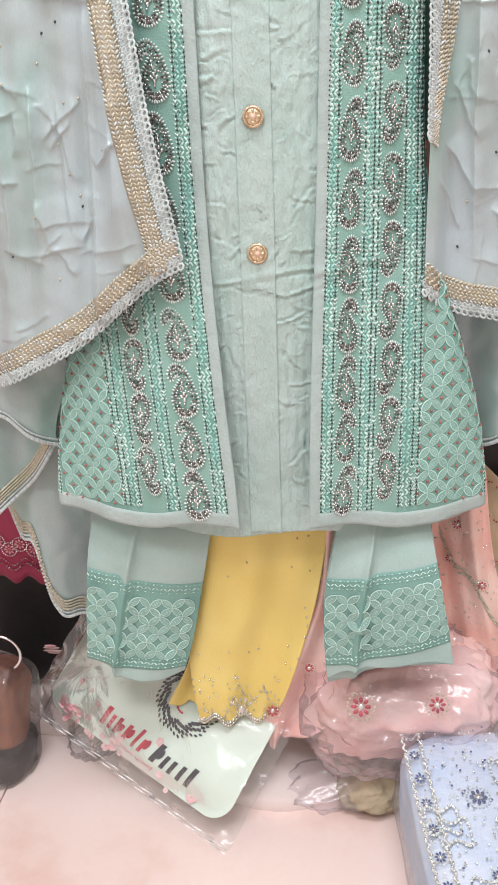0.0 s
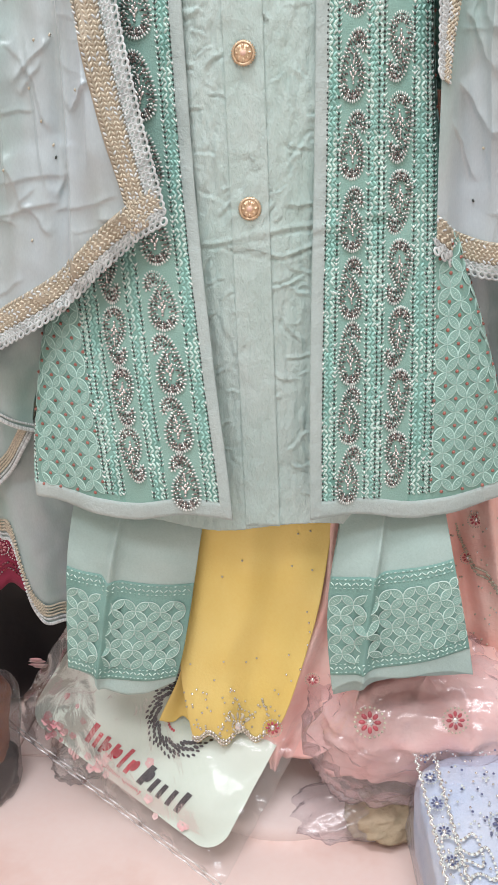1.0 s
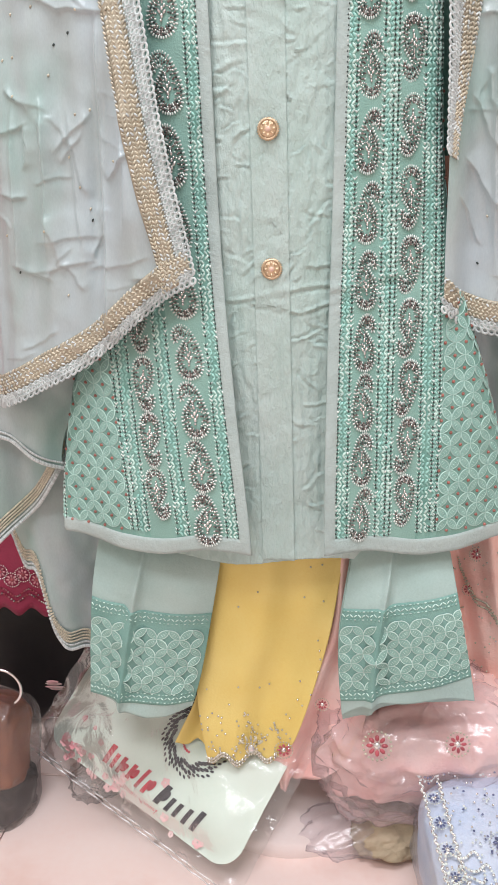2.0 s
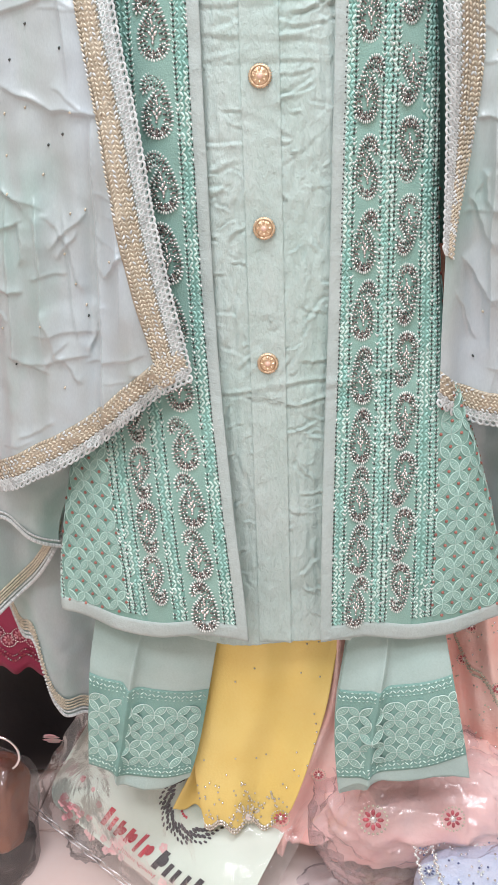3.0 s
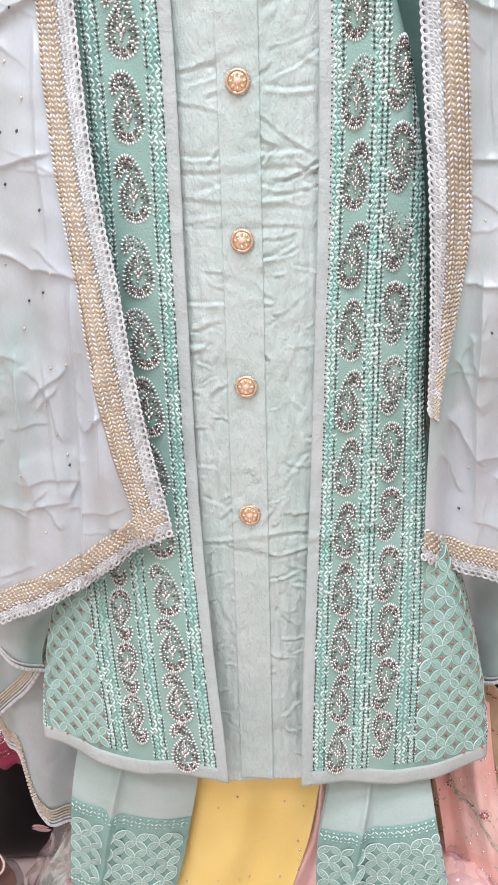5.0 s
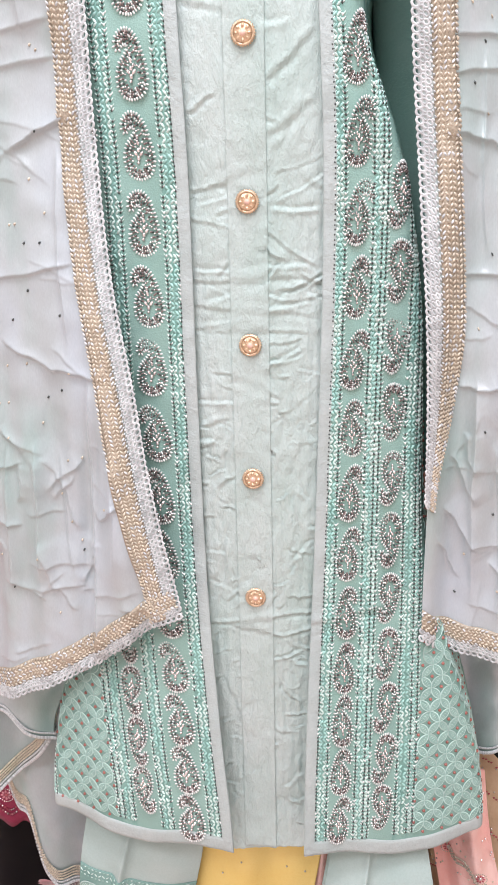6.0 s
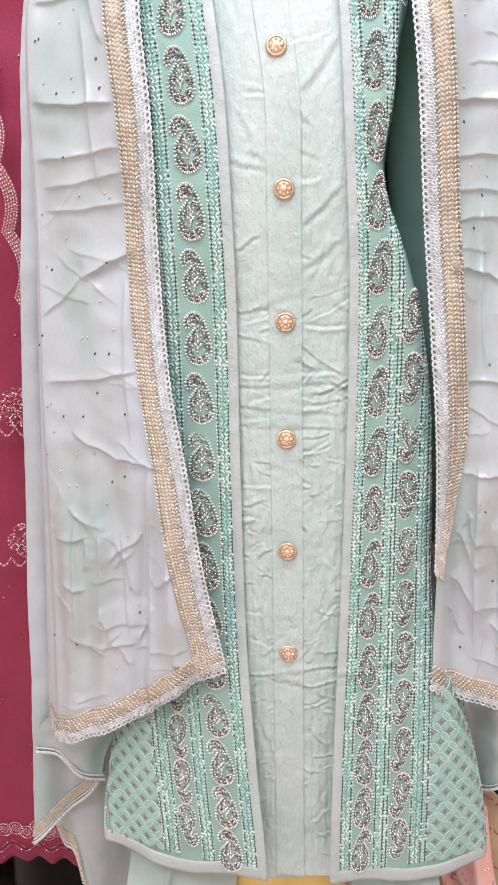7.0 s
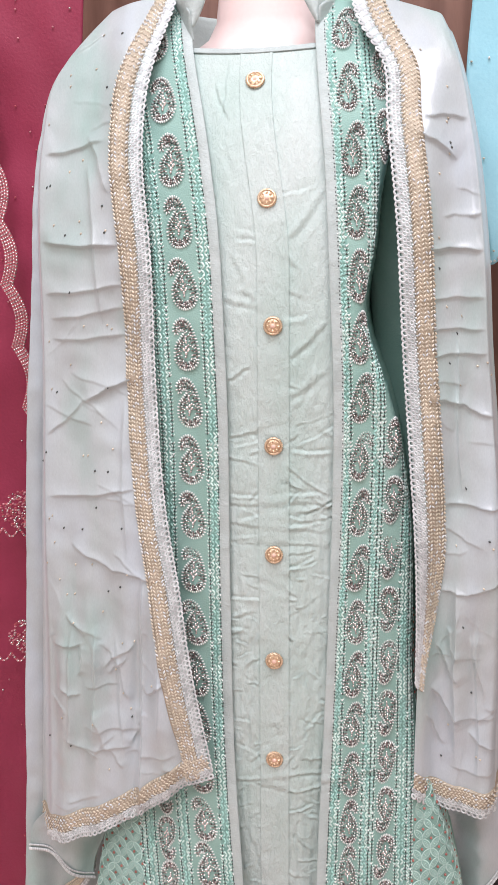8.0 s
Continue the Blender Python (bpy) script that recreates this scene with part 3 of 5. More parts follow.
MOTIFS = [paisley_mesh(40 + k) for k in range(3)]
MOTIF_DATA = []
for side in (-1, 1):
    lab = "sea green jacket front with beaded paisley columns and grey edge"
    panel = front_panel(side, lab)
    rows_soup = Soup()
    for a, b, k in BANDS[side]:
        if k == 1:
            stitched_strip(rows_soup, side, a, b, 0.449, 1.530, int(a * 1e4) + side)
    stitched_strip(rows_soup, side, 0.205, 0.219, 0.449, 0.9, 77)
    rows_soup.out("stitching", [M_THREAD, M_WHITE, M_BEAD, M_TEAL], panel, "rows of mint thread and dark beads")
    lat = Soup()
    lattice(lat, lambda u, z, s=side: on_jacket(s, u, z, 0.0002), 0.126 if side < 0 else 0.112, 0.203, 0.450, 0.86, 0.0208, True, 1.18)
    lat.out("leaf_lattice", [M_PALE, M_LEAF, M_RED], panel, "pale thread leaf lattice with copper red beads")
    centres = (0.0420, 0.0895) if side < 0 else (0.0383, 0.0830)
    wide = (1.0, 0.84) if side < 0 else (0.76, 0.76)
    for colm, (uc, zstart, rot) in enumerate(((centres[0], 0.468 if side < 0 else 0.474, 0), (centres[1], 0.492 if side < 0 else 0.486, 180))):
        k = 0
        z = zstart - (0.0555 if colm else 0)
        while z < 1.515:
            if z > 0.456:
                p, ax, ay, nn = on_jacket(side, uc * squeeze(side, z), z, 0.0004)
                turned = on_jacket(side, uc * squeeze(side, z) + 0.011, z)[3].y > -0.80
                if nn.y > -0.3:
                    z, k = z + 0.0617, k + 1
                    continue
                if len(MOTIF_DATA) < 3:
                    ob = MOTIFS[len(MOTIF_DATA)].out("paisley", [M_WHITE, M_ROSE, M_BEAD, M_SILVER], panel, "", "")
                    MOTIF_DATA.append(ob.data)
                else:
                    ob = new("paisley", MOTIF_DATA[k % 3])
                    ob.parent = panel
                m3 = Matrix((ax, -nn, ay)).transposed().to_4x4()
                flip = Matrix.Diagonal((1 if side < 0 else -1, 1, 1, 1))
                lie = Matrix.Rotation(radians(rot + random.Random(k * 7 + colm).uniform(-5, 5)), 4, "Y") @ flip @ Matrix.Diagonal((wide[colm], 1, random.Random(k + colm * 50).uniform(0.98, 1.04), 1))
                if turned and side > 0 and ob.data.users > 1:
                    # a motif at the waist follows the cloth round its turn
                    ob.data = ob.data.copy()
                    for vert in ob.data.vertices:
                        c = lie @ vert.co
                        q, _, _, qn = on_jacket(side, uc * squeeze(side, z) + c.x, z + c.z)
                        vert.co = q + qn * (0.0004 - c.y)
                else:
                    ob.matrix_basis = Matrix.Translation(p) @ m3 @ lie
            z += 0.0545 + 0.0072 * float(step(0.5, 0.85, z))
            k += 1

# collar standing round the neck
ca = np.linspace(-0.75 * math.pi, 0.75 * math.pi, 80)[None, :] * np.ones((10, 1))
cv = np.linspace(0, 1, 10)[:, None] * np.ones((1, 80))
front_end = np.abs(ca) / (0.75 * math.pi)
cX = -0.021 + (0.089 + 0.004 * cv) * np.sin(ca)
cY = 0.132 + (0.10 + 0.006 * cv) * np.cos(ca)
cZ = 1.482 + 0.042 * cv * (1 - 0.35 * front_end**14) + 0.012 * (1 + np.cos(ca))
sheet("collar", cX, cY, cZ, [M_TRIM], jacket, 0.002, "grey mint stand collar", push=(0, 0.3, 0))

# turned-out collar points
for x_in, x_out, tip in ((-0.066, -0.114, -0.086), (0.022, 0.066, 0.045)):
    cf, ce = np.meshgrid(np.linspace(0, 1, 24), np.linspace(0, 1, 24))
    narrow = ce**1.5
    fx = (x_in + (x_out - x_in) * cf) * (1 - narrow) + (tip + (x_out - x_in) * 0.10 * (cf - 0.5)) * narrow
    fz = 1.545 - 0.046 * ce + 0.004 * np.sin(math.pi * cf) * (1 - ce)
    sheet("collar_point", fx, 0.060 + 0.022 * cf**2 - 0.006 * np.sin(math.pi * cf), fz, [M_TRIM], jacket, 0.002, "grey mint turned collar point")


def tube(name, spine, radii, mat, parent, sides=28, label="", squash=1.0, wob=0.0, seed=1):
    vs, fs = [], []
    r = random.Random(seed)
    ph = [r.uniform(0, 6) for _ in range(6)]
    for j, (p, rad) in enumerate(zip(spine, radii)):
        for i in range(sides):
            a = 2 * math.pi * i / sides
            q = rad * (1 + wob * math.sin(3 * a + ph[0] + j * 0.2) + wob * 0.7 * math.sin(5 * a + ph[1] - j * 0.15))
            vs.append((p[0] + q * math.cos(a), p[1] + squash * q * math.sin(a), p[2]))
    for j in range(len(radii) - 1):
        for i in range(sides):
            k = (i + 1) % sides
            fs.append((j * sides + i, j * sides + k, (j + 1) * sides + k, (j + 1) * sides + i))
    fs.append(tuple(range(sides - 1, -1, -1)))
    fs.append(tuple((len(radii) - 1) * sides + i for i in range(sides)))
    return mesh_part(name, vs, fs, mat, parent, label)


for side in (-1, 1):
    n = 40
    t = np.linspace(0, 1, n)
    sp = [(side * (0.135 + 0.050 * q + 0.01 * math.sin(q * 3)), 0.120 + 0.01 * q, 0.80 + 0.66 * (1 - q)) for q in t]
    tube("sleeve", sp, [0.034 + 0.020 * math.sin(math.pi * (0.3 + 0.6 * q)) for q in t], M_SLEEVE, jacket, 30, "deep green georgette sleeve", 0.8, 0.05, 3 + side)
# back of the jacket
bz = np.linspace(0.432, 1.49, 90)[:, None] * np.ones((1, 40))
bu = np.linspace(-1, 1, 40)[None, :] * np.ones((90, 1))
bw = np.clip(TURN_X(bz) + 0.005, 0.1, 0.235)
sheet("back_panel", bu * bw, 0.13 + 0.10 * np.sqrt(np.clip(1 - bu**2, 0, 1)) + C_FRONT(bz) * 0.6 + 0.004 * np.sin(bu * 14), bz, [M_NET], jacket, push=(0, -1, 0))

# ---- dupatta ----
M_TROUSER = mottled("mint_trouser_cotton", (0.37, 0.52, 0.485), (0.46, 0.595, 0.56), 12, 0.6, 0.07, 500, crinkle=0.3)
dupatta = thing("dupatta", "silver mint satin dupatta with gold lace borders over both shoulders", "scarf")
D_Y = smooth_tab([(0.3, -0.034), (0.7, -0.034), (0.92, -0.030), (1.13, -0.016), (1.3, -0.016), (1.40, 0.002), (1.47, 0.028), (1.53, 0.07), (1.56, 0.10)])
L_IN = smooth_tab([(0.55, -0.050), (0.70, -0.065), (0.782, -0.081), (0.848, -0.092), (0.912, -0.100), (1.0, -0.114), (1.12, -0.123), (1.27, -0.125), (1.38, -0.133), (1.43, -0.130), (1.47, -0.122), (1.51, -0.111), (1.56, -0.104)])
L_OUT = smooth_tab([(0.4, -0.312), (0.57, -0.300), (0.8, -0.284), (1.0, -0.274), (1.2, -0.265), (1.4, -0.256), (1.45, -0.247), (1.49, -0.215), (1.56, -0.15)])
R_IN = smooth_tab([(0.55, 0.162), (0.72, 0.160), (0.82, 0.160), (0.95, 0.156), (1.066, 0.147), (1.18, 0.137), (1.3, 0.128), (1.40, 0.117), (1.45, 0.113), (1.495, 0.088), (1.56, 0.075)])
R_OUT = smooth_tab([(0.5, 0.275), (0.68, 0.265), (0.9, 0.258), (1.09, 0.241), (1.18, 0.231), (1.27, 0.223), (1.40, 0.205), (1.48, 0.186), (1.56, 0.155)])
L_BOT = smooth_tab([(-0.30, 0.562), (-0.278, 0.572), (-0.22, 0.600), (-0.17, 0.627), (-0.114, 0.672), (-0.09, 0.690), (-0.06, 0.705)])
R_BOT = smooth_tab([(0.150, 0.674), (0.166, 0.662), (0.175, 0.653), (0.19, 0.646), (0.22, 0.640), (0.28, 0.638)])
L_TOP = smooth_tab([(-0.27, 1.44), (-0.25, 1.468), (-0.215, 1.505), (-0.145, 1.532), (-0.10, 1.545)])
R_TOP = smooth_tab([(0.07, 1.535), (0.10, 1.525), (0.15, 1.512), (0.185, 1.49), (0.21, 1.45)])
L_FOLDS = [
    (-0.245, 1.282, -0.155, 1.277, 0.0068, 0.00434), (-0.245, 1.228, -0.15, 1.238, 0.00425, 0.00372), (-0.24, 1.202, -0.15, 1.215, 0.0034, 0.00372),
    (-0.24, 1.18, -0.15, 1.186, 0.0034, 0.0031), (-0.25, 1.075, -0.2, 1.118, 0.0034, 0.00434), (-0.205, 1.115, -0.14, 1.145, 0.00765, 0.00496),
    (-0.25, 1.005, -0.145, 1.022, 0.00425, 0.0031), (-0.225, 0.955, -0.17, 0.927, 0.0051, 0.00372), (-0.18, 0.93, -0.12, 0.925, 0.0051, 0.00372),
    (-0.24, 1.372, -0.17, 1.384, 0.00425, 0.00372), (-0.19, 1.39, -0.165, 1.33, 0.0051, 0.0062), (-0.25, 1.46, -0.17, 1.5, 0.0034, 0.0062),
    (-0.19, 0.815, -0.15, 0.848, 0.0040, 0.00372), (-0.185, 0.805, -0.16, 0.832, 0.0030, 0.0031), (-0.14, 0.79, -0.115, 0.812, 0.0068, 0.00372),
    (-0.255, 0.83, -0.21, 0.84, 0.00425, 0.00372), (-0.235, 0.87, -0.21, 0.85, 0.00425, 0.0028), (-0.215, 0.84, -0.22, 0.8, 0.0051, 0.00372),
    (-0.2, 0.845, -0.2, 0.79, 0.0051, 0.00434), (-0.25, 0.78, -0.22, 0.775, 0.00425, 0.0031), (-0.245, 0.715, -0.2, 0.7, 0.00425, 0.00372),
    (-0.205, 0.76, -0.19, 0.71, 0.00425, 0.00496), (-0.16, 0.72, -0.145, 0.77, 0.0051, 0.00372), (-0.12, 0.85, -0.125, 0.74, 0.0051, 0.0062),
]
R_FOLDS = [
    (0.155, 1.272, 0.215, 1.272, 0.00595, 0.00372), (0.155, 1.222, 0.22, 1.225, 0.0034, 0.00372), (0.155, 1.192, 0.22, 1.192, 0.0034, 0.00372), (0.16, 1.165, 0.225, 1.168, 0.0034, 0.00372),
    (0.162, 1.122, 0.2, 1.115, 0.00595, 0.00372), (0.195, 1.115, 0.235, 1.098, 0.0051, 0.00372), (0.178, 1.008, 0.26, 1.006, 0.00425, 0.0031),
    (0.182, 0.912, 0.215, 0.912, 0.00425, 0.0031), (0.21, 0.91, 0.26, 0.935, 0.0051, 0.00372), (0.145, 1.385, 0.185, 1.36, 0.00595, 0.00496), (0.15, 1.4, 0.195, 1.4, 0.00425, 0.00496),
    (0.18, 0.85, 0.205, 0.8, 0.0051, 0.00434), (0.19, 0.87, 0.2, 0.83, 0.0051, 0.00372), (0.175, 0.8, 0.21, 0.75, 0.00595, 0.00434), (0.17, 0.77, 0.195, 0.72, 0.00425, 0.00372), (0.215, 0.86, 0.235, 0.78, 0.00425, 0.00496), (0.22, 0.74, 0.26, 0.71, 0.00425, 0.00372),
]
# long upright falls
L_FOLDS += [(-0.138, 0.93, -0.153, 0.62, 0.016, 0.010), (-0.197, 0.86, -0.205, 0.72, 0.005, 0.004), (-0.228, 0.86, -0.240, 0.70, 0.005, 0.004), (-0.176, 0.85, -0.170, 0.72, 0.004, 0.003),
            (-0.190, 1.36, -0.178, 1.20, 0.006, 0.008), (-0.160, 1.12, -0.158, 0.94, 0.006, 0.008)]
R_FOLDS += [(0.196, 0.92, 0.205, 0.70, 0.008, 0.007), (0.222, 0.88, 0.232, 0.68, 0.005, 0.004), (0.190, 1.18, 0.200, 1.02, 0.005, 0.006)]
L_FOLDS += small_creases(14, 16, -0.27, -0.13, 0.62, 1.45, 0.03, 0.08, 0.0018, 0.0020, 0.45)
L_FOLDS += small_creases(15, 16, -0.26, -0.12, 0.62, 0.88, 0.03, 0.07, 0.0030, 0.0030, 1.3)
R_FOLDS += small_creases(16, 10, 0.15, 0.22, 0.66, 1.45, 0.03, 0.08, 0.0022, 0.0032, 0.45)
R_FOLDS += small_creases(17, 8, 0.16, 0.24, 0.66, 0.90, 0.03, 0.07, 0.0022, 0.0055, 1.3)


def drape(side, s, v):
    """The hanging satin: s from the outer edge to the laced edge, v from shoulder to hem."""
    IN, OUT, BOT, TOP, FOLDS = (L_IN, L_OUT, L_BOT, L_TOP, L_FOLDS) if side < 0 else (R_IN, R_OUT, R_BOT, R_TOP, R_FOLDS)
    s, v = np.asarray(s, float), np.asarray(v, float)
    x = OUT(1.1) + (IN(1.1) - OUT(1.1)) * s
    z = 1.0 + 0 * s * v
    for _ in range(12):
        zt, zb = TOP(x), BOT(x)
        z = zt + (zb - zt) * v
        x = 0.5 * x + 0.5 * (OUT(z) + (IN(z) - OUT(z)) * s)
    y = D_Y(z) + 0.7 * x * x + (0.025 * (1 - step(0.7, 1.0, z)) if side > 0 else 0)
    loose = step(0.02, 0.2, s) * (1 - 0.85 * step(0.80, 0.97, s))
    y = y + loose * (creases(x, z, FOLDS, 0.0012, True) + 0.0100 * ripple(x * 1.2, z * 0.30, 21 + side, 36) + 0.0012 * ripple(x, z, 31 + side, 90))
    y = y + loose * 0.0036 * np.sin(x * 150 + 2 * np.sin(z * 6) + side) * (1 - step(0.82, 1.02, z))
    y = y + 0.004 * np.sin(s * 9 + 3 * z) * step(0.1, 0.5, v) * (1 - 0.5 * step(0.8, 1, s)) + 0.03 * (1 - step(0, 0.12, s))
    if side < 0:
        y = y + 0.012 * np.exp(-(((x + 0.135 + 0.12 * (0.9 - z)) / 0.012) ** 2)) * (1 - step(0.82, 0.95, z))
    return x, y, z


DG = {}
for side in (-1, 1):
    gs, gv = np.meshgrid(np.linspace(0, 1.03, 207), np.linspace(0, 1.01, 607))
    DG[side] = np.stack(drape(side, gs, gv), -1)


def drape_at(side, s, v, lift=0.0):
    """A place on the satin with its across, up and outward ways, read from a fine grid."""
    g = DG[side]
    fi = min(max(float(s) / 1.03, 0), 0.9999) * 206
    fj = min(max(float(v) / 1.01, 0), 0.9999) * 606
    i, j = int(fi), int(fj)
    a, b = fi - i, fj - j
    p = (g[j, i] * (1 - a) + g[j, i + 1] * a) * (1 - b) + (g[j + 1, i] * (1 - a) + g[j + 1, i + 1] * a) * b
    ax = V(g[j, i + 1] - g[j, i]).normalized()
    ay = V(g[j, i] - g[j + 1, i]).normalized()
    n = ax.cross(ay).normalized()
    if n.y > 0:
        n = -n
    return V(p) + n * lift, ax, ay, n


def braid(side, route, length, gold_w, lace_w, name_no):
    """Gold woven tape with a crochet picot along one edge; route(d, t) gives s, v at d inwards and t along."""
    nt = int(length / 0.004)
    t = np.linspace(0, 1, nt)[:, None]
    d = np.linspace(lace_w * 0.9, lace_w + gold_w, 6)[None, :]
    S, Vv = route(d + 0 * t, t + 0 * d)
    X, Y, Z = drape(side, S, Vv)
    prof = np.array([0.0006, 0.0022, 0.0024, 0.0024, 0.0022, 0.0006])[None, :]
    sheet("gold_tape", X, Y - prof, Z, [M_GOLDB], dupatta, 0.0008, "woven gold tape")
    d2 = np.linspace(-0.0008, lace_w, 5)[None, :]
    S, Vv = route(d2 + 0 * t, t + 0 * d2)
    X, Y, Z = drape(side, S, Vv)
    sheet("lace_tape", X, Y - np.array([0.0004, 0.0010, 0.0012, 0.0012, 0.0004])[None, :], Z, [M_TRIM], dupatta, 0.0008, "pale crochet lace edge")
    g, w = Soup(), Soup()
    r = random.Random(name_no)
    rows_ = 6
    ng = int(length / 0.0040)
    for k in range(rows_):
        for i in range(ng):
            dd = lace_w + (k + 0.5) * gold_w / rows_
            tt = (i + (0.5 if k % 2 else 0)) / ng
            if tt > 1:
                continue
            s_, v_ = route(np.array(dd), np.array(tt))
            p, ax, ay, n = drape_at(side, s_, v_, 0.0020)
            s2, v2 = route(np.array(dd), np.array(min(tt + 0.01, 1.0) if tt < 0.99 else tt - 0.01))
            along = drape_at(side, s2, v2, 0.002)[0] - p
            along = (along if tt < 0.99 else -along).normalized()
            across = n.cross(along).normalized()
            dirn = (along + across * (0.75 if k % 2 else -0.75)).normalized()
            g.dome(p, dirn, n.cross(dirn), n, 0.0024, 0.0011, 0.0013, 0 if r.random() < 0.8 else 1, 5)
    nw = int(length / 0.0058)
    for i in range(nw):
        for dd, rad, off in ((-0.0008, 0.0029, 0), (0.0032, 0.0022, 0.5), (0.0068, 0.0022, 0), (lace_w - 0.0022, 0.0017, 0.5), (lace_w - 0.0005, 0.0013, 0)):
            tt = min((i + off) / nw, 1)
            s_, v_ = route(np.array(dd), np.array(tt))
            p, ax, ay, n = drape_at(side, s_, v_, 0.0008)
            if dd > lace_w - 0.003 and rad < 0.002:
                w.dome(p, ax, ay, n, rad, rad * 0.85, 0.0018, 0, 6)
            else:
                w.ring([p + ax * (rad * math.cos(e)) + ay * (rad * math.sin(e)) for e in np.linspace(0, 2 * math.pi, 9)[:-1]], 0.0023, n, 0.0016, 0)
    g.out("gold_braid", [M_GOLD, M_LACE], dupatta, "gold braided thread")
    w.out("picot_lace", [M_LACE], dupatta, "scalloped crochet picots")


for side in (-1, 1):
    nu, nv = 140, 640
    s, v = np.meshgrid(np.linspace(0, 1, nu), np.linspace(0, 1, nv))
    X, Y, Z = drape(side, s, v)
    sheet("drape", X, Y, Z, [M_SATIN], dupatta, 0.001)
    hgt = 0.84
    width = 0.15 if side < 0 else 0.085
    edge_w = lambda vv: np.abs((L_OUT if side < 0 else R_OUT)(1.5 - vv * 0.82) - (L_IN if side < 0 else R_IN)(1.5 - vv * 0.82))
    last = 0.998 if side < 0 else 0.84
    slim = 0.8 if side > 0 else 0.0
    braid(side, lambda d, t: (1 - d * (1 - slim * step(0.72, 1.0, t)) / edge_w(t * last), t * last), hgt * last, 0.0190, 0.0118, 5 + side)
    braid(side, lambda d, t: (1 - t * 0.995, 1 - d / hgt), 0.24 if side < 0 else 0.11, 0.0200, 0.0095, 9 + side)
    sp = Soup()
    r = random.Random(60 + side)
    for k in range(70 if side < 0 else 34):
        p, ax, ay, n = drape_at(side, r.uniform(0.08, 0.8), r.uniform(0.03, 0.93), 0.0002)
        sp.dome(p, ax, ay, n, 0.0014, 0.0014, 0.0014, 0 if k % 3 else 1, 6)
    sp.out("scattered_bead", [M_GOLD, M_BEAD], dupatta, "tiny scattered gold beads")

# the far end of the dupatta, hanging lower behind the arm
def back_fall(name, xl, xr, ztop, zbot, y0, seed, mat=M_SATIN, nu=90, nv=200, wave=0.010, parent=None, lace=True):
    u, v = np.meshgrid(np.linspace(0, 1, nu), np.linspace(0, 1, nv))
    z = 0.8 + 0 * u
    x = 0 * u
    for _ in range(10):
        x = xl(z) + (xr(z) - xl(z)) * u
        z = ztop + (zbot(x) - ztop) * v
    y = y0 + wave * np.sin(u * 8 + seed) * (0.3 + 0.7 * v) + 0.004 * ripple(x, z * 0.6, seed, 40) + 0.0012 * ripple(x, z, seed + 5, 120)
    ob = sheet(name, x, y, z, [mat], parent, 0.001)
    if lace:
        w = Soup()
        for i in range(0, nu * 2):
            f = i / 2
            a = min(int(f), nu - 2)
            q = f - a
            p = V((x[-1, a] * (1 - q) + x[-1, a + 1] * q, y[-1, a] * (1 - q) + y[-1, a + 1] * q - 0.0012, z[-1, a] * (1 - q) + z[-1, a + 1] * q))
            w.dome(p, RIGHT, UP, FRONT, 0.0022, 0.0024, 0.0014, 0, 6)
            w.dome(p + V((0, 0, 0.006)), RIGHT, UP, FRONT, 0.0014, 0.0014, 0.0012, 0, 5)
            if lace == "gold":
                for h in (0.011, 0.015, 0.019, 0.023):
                    j = nv - 1 - int(h / 0.0047)
                    w.dome(V((x[j, a], y[j, a] - 0.0015, p.z + h)), V((0.8, 0, 0.6)), V((-0.6, 0, 0.8)), FRONT, 0.0022, 0.0012, 0.0014, 1, 5)
        w.out("picot_lace", [M_LACE, M_GOLD], parent, "scalloped lace edge")
    return ob


BL = smooth_tab([(0.2, -0.345), (0.46, -0.330), (0.52, -0.326), (0.8, -0.310), (1.056, -0.293), (1.241, -0.276), (1.398, -0.258), (1.45, -0.240), (1.5, -0.19)])
back_fall("back_fall", BL, lambda z: -0.236 + 0.04 * step(0.50, 0.60, z), 1.475, smooth_tab([(-0.35, 0.370), (-0.319, 0.400), (-0.273, 0.441), (-0.250, 0.472), (-0.236, 0.495)]), 0.072, 4, parent=dupatta, lace="gold")
back_fall("back_fall", lambda z: BL(z) + 0.012 + 0.05 * step(0.555, 0.63, z), lambda z: -0.234 + 0.03 * step(0.50, 0.60, z), 0.64, smooth_tab([(-0.35, 0.552), (-0.297, 0.525), (-0.267, 0.511), (-0.236, 0.492), (-0.20, 0.49)]), 0.050, 12, parent=dupatta, wave=0.006)
back_fall("back_fall", lambda z: -0.334 + 0.07 * step(0.43, 0.56, z), lambda z: -0.18 + 0 * z, 0.62, smooth_tab([(-0.345, 0.41), (-0.331, 0.398), (-0.316, 0.352), (-0.287, 0.325), (-0.280, 0.285), (-0.242, 0.240), (-0.18, 0.228)]), 0.104, 8, parent=dupatta, lace="gold", wave=0.014)
back_fall("back_fall", lambda z: 0.20 + 0 * z, lambda z: 0.285 + 0 * z, 0.85, smooth_tab([(0.19, 0.47), (0.25, 0.485), (0.29, 0.52)]), 0.09, 6, parent=dupatta)

# ---- trousers ----
trousers = thing("trousers", "mint trousers with embroidered leaf lattice cuffs, hung below jacket", "trousers")
M_CUFF = mottled("teal_cuff_net", (0.19, 0.38, 0.335), (0.26, 0.46, 0.41), 25, 0.7, 0.4, 600)


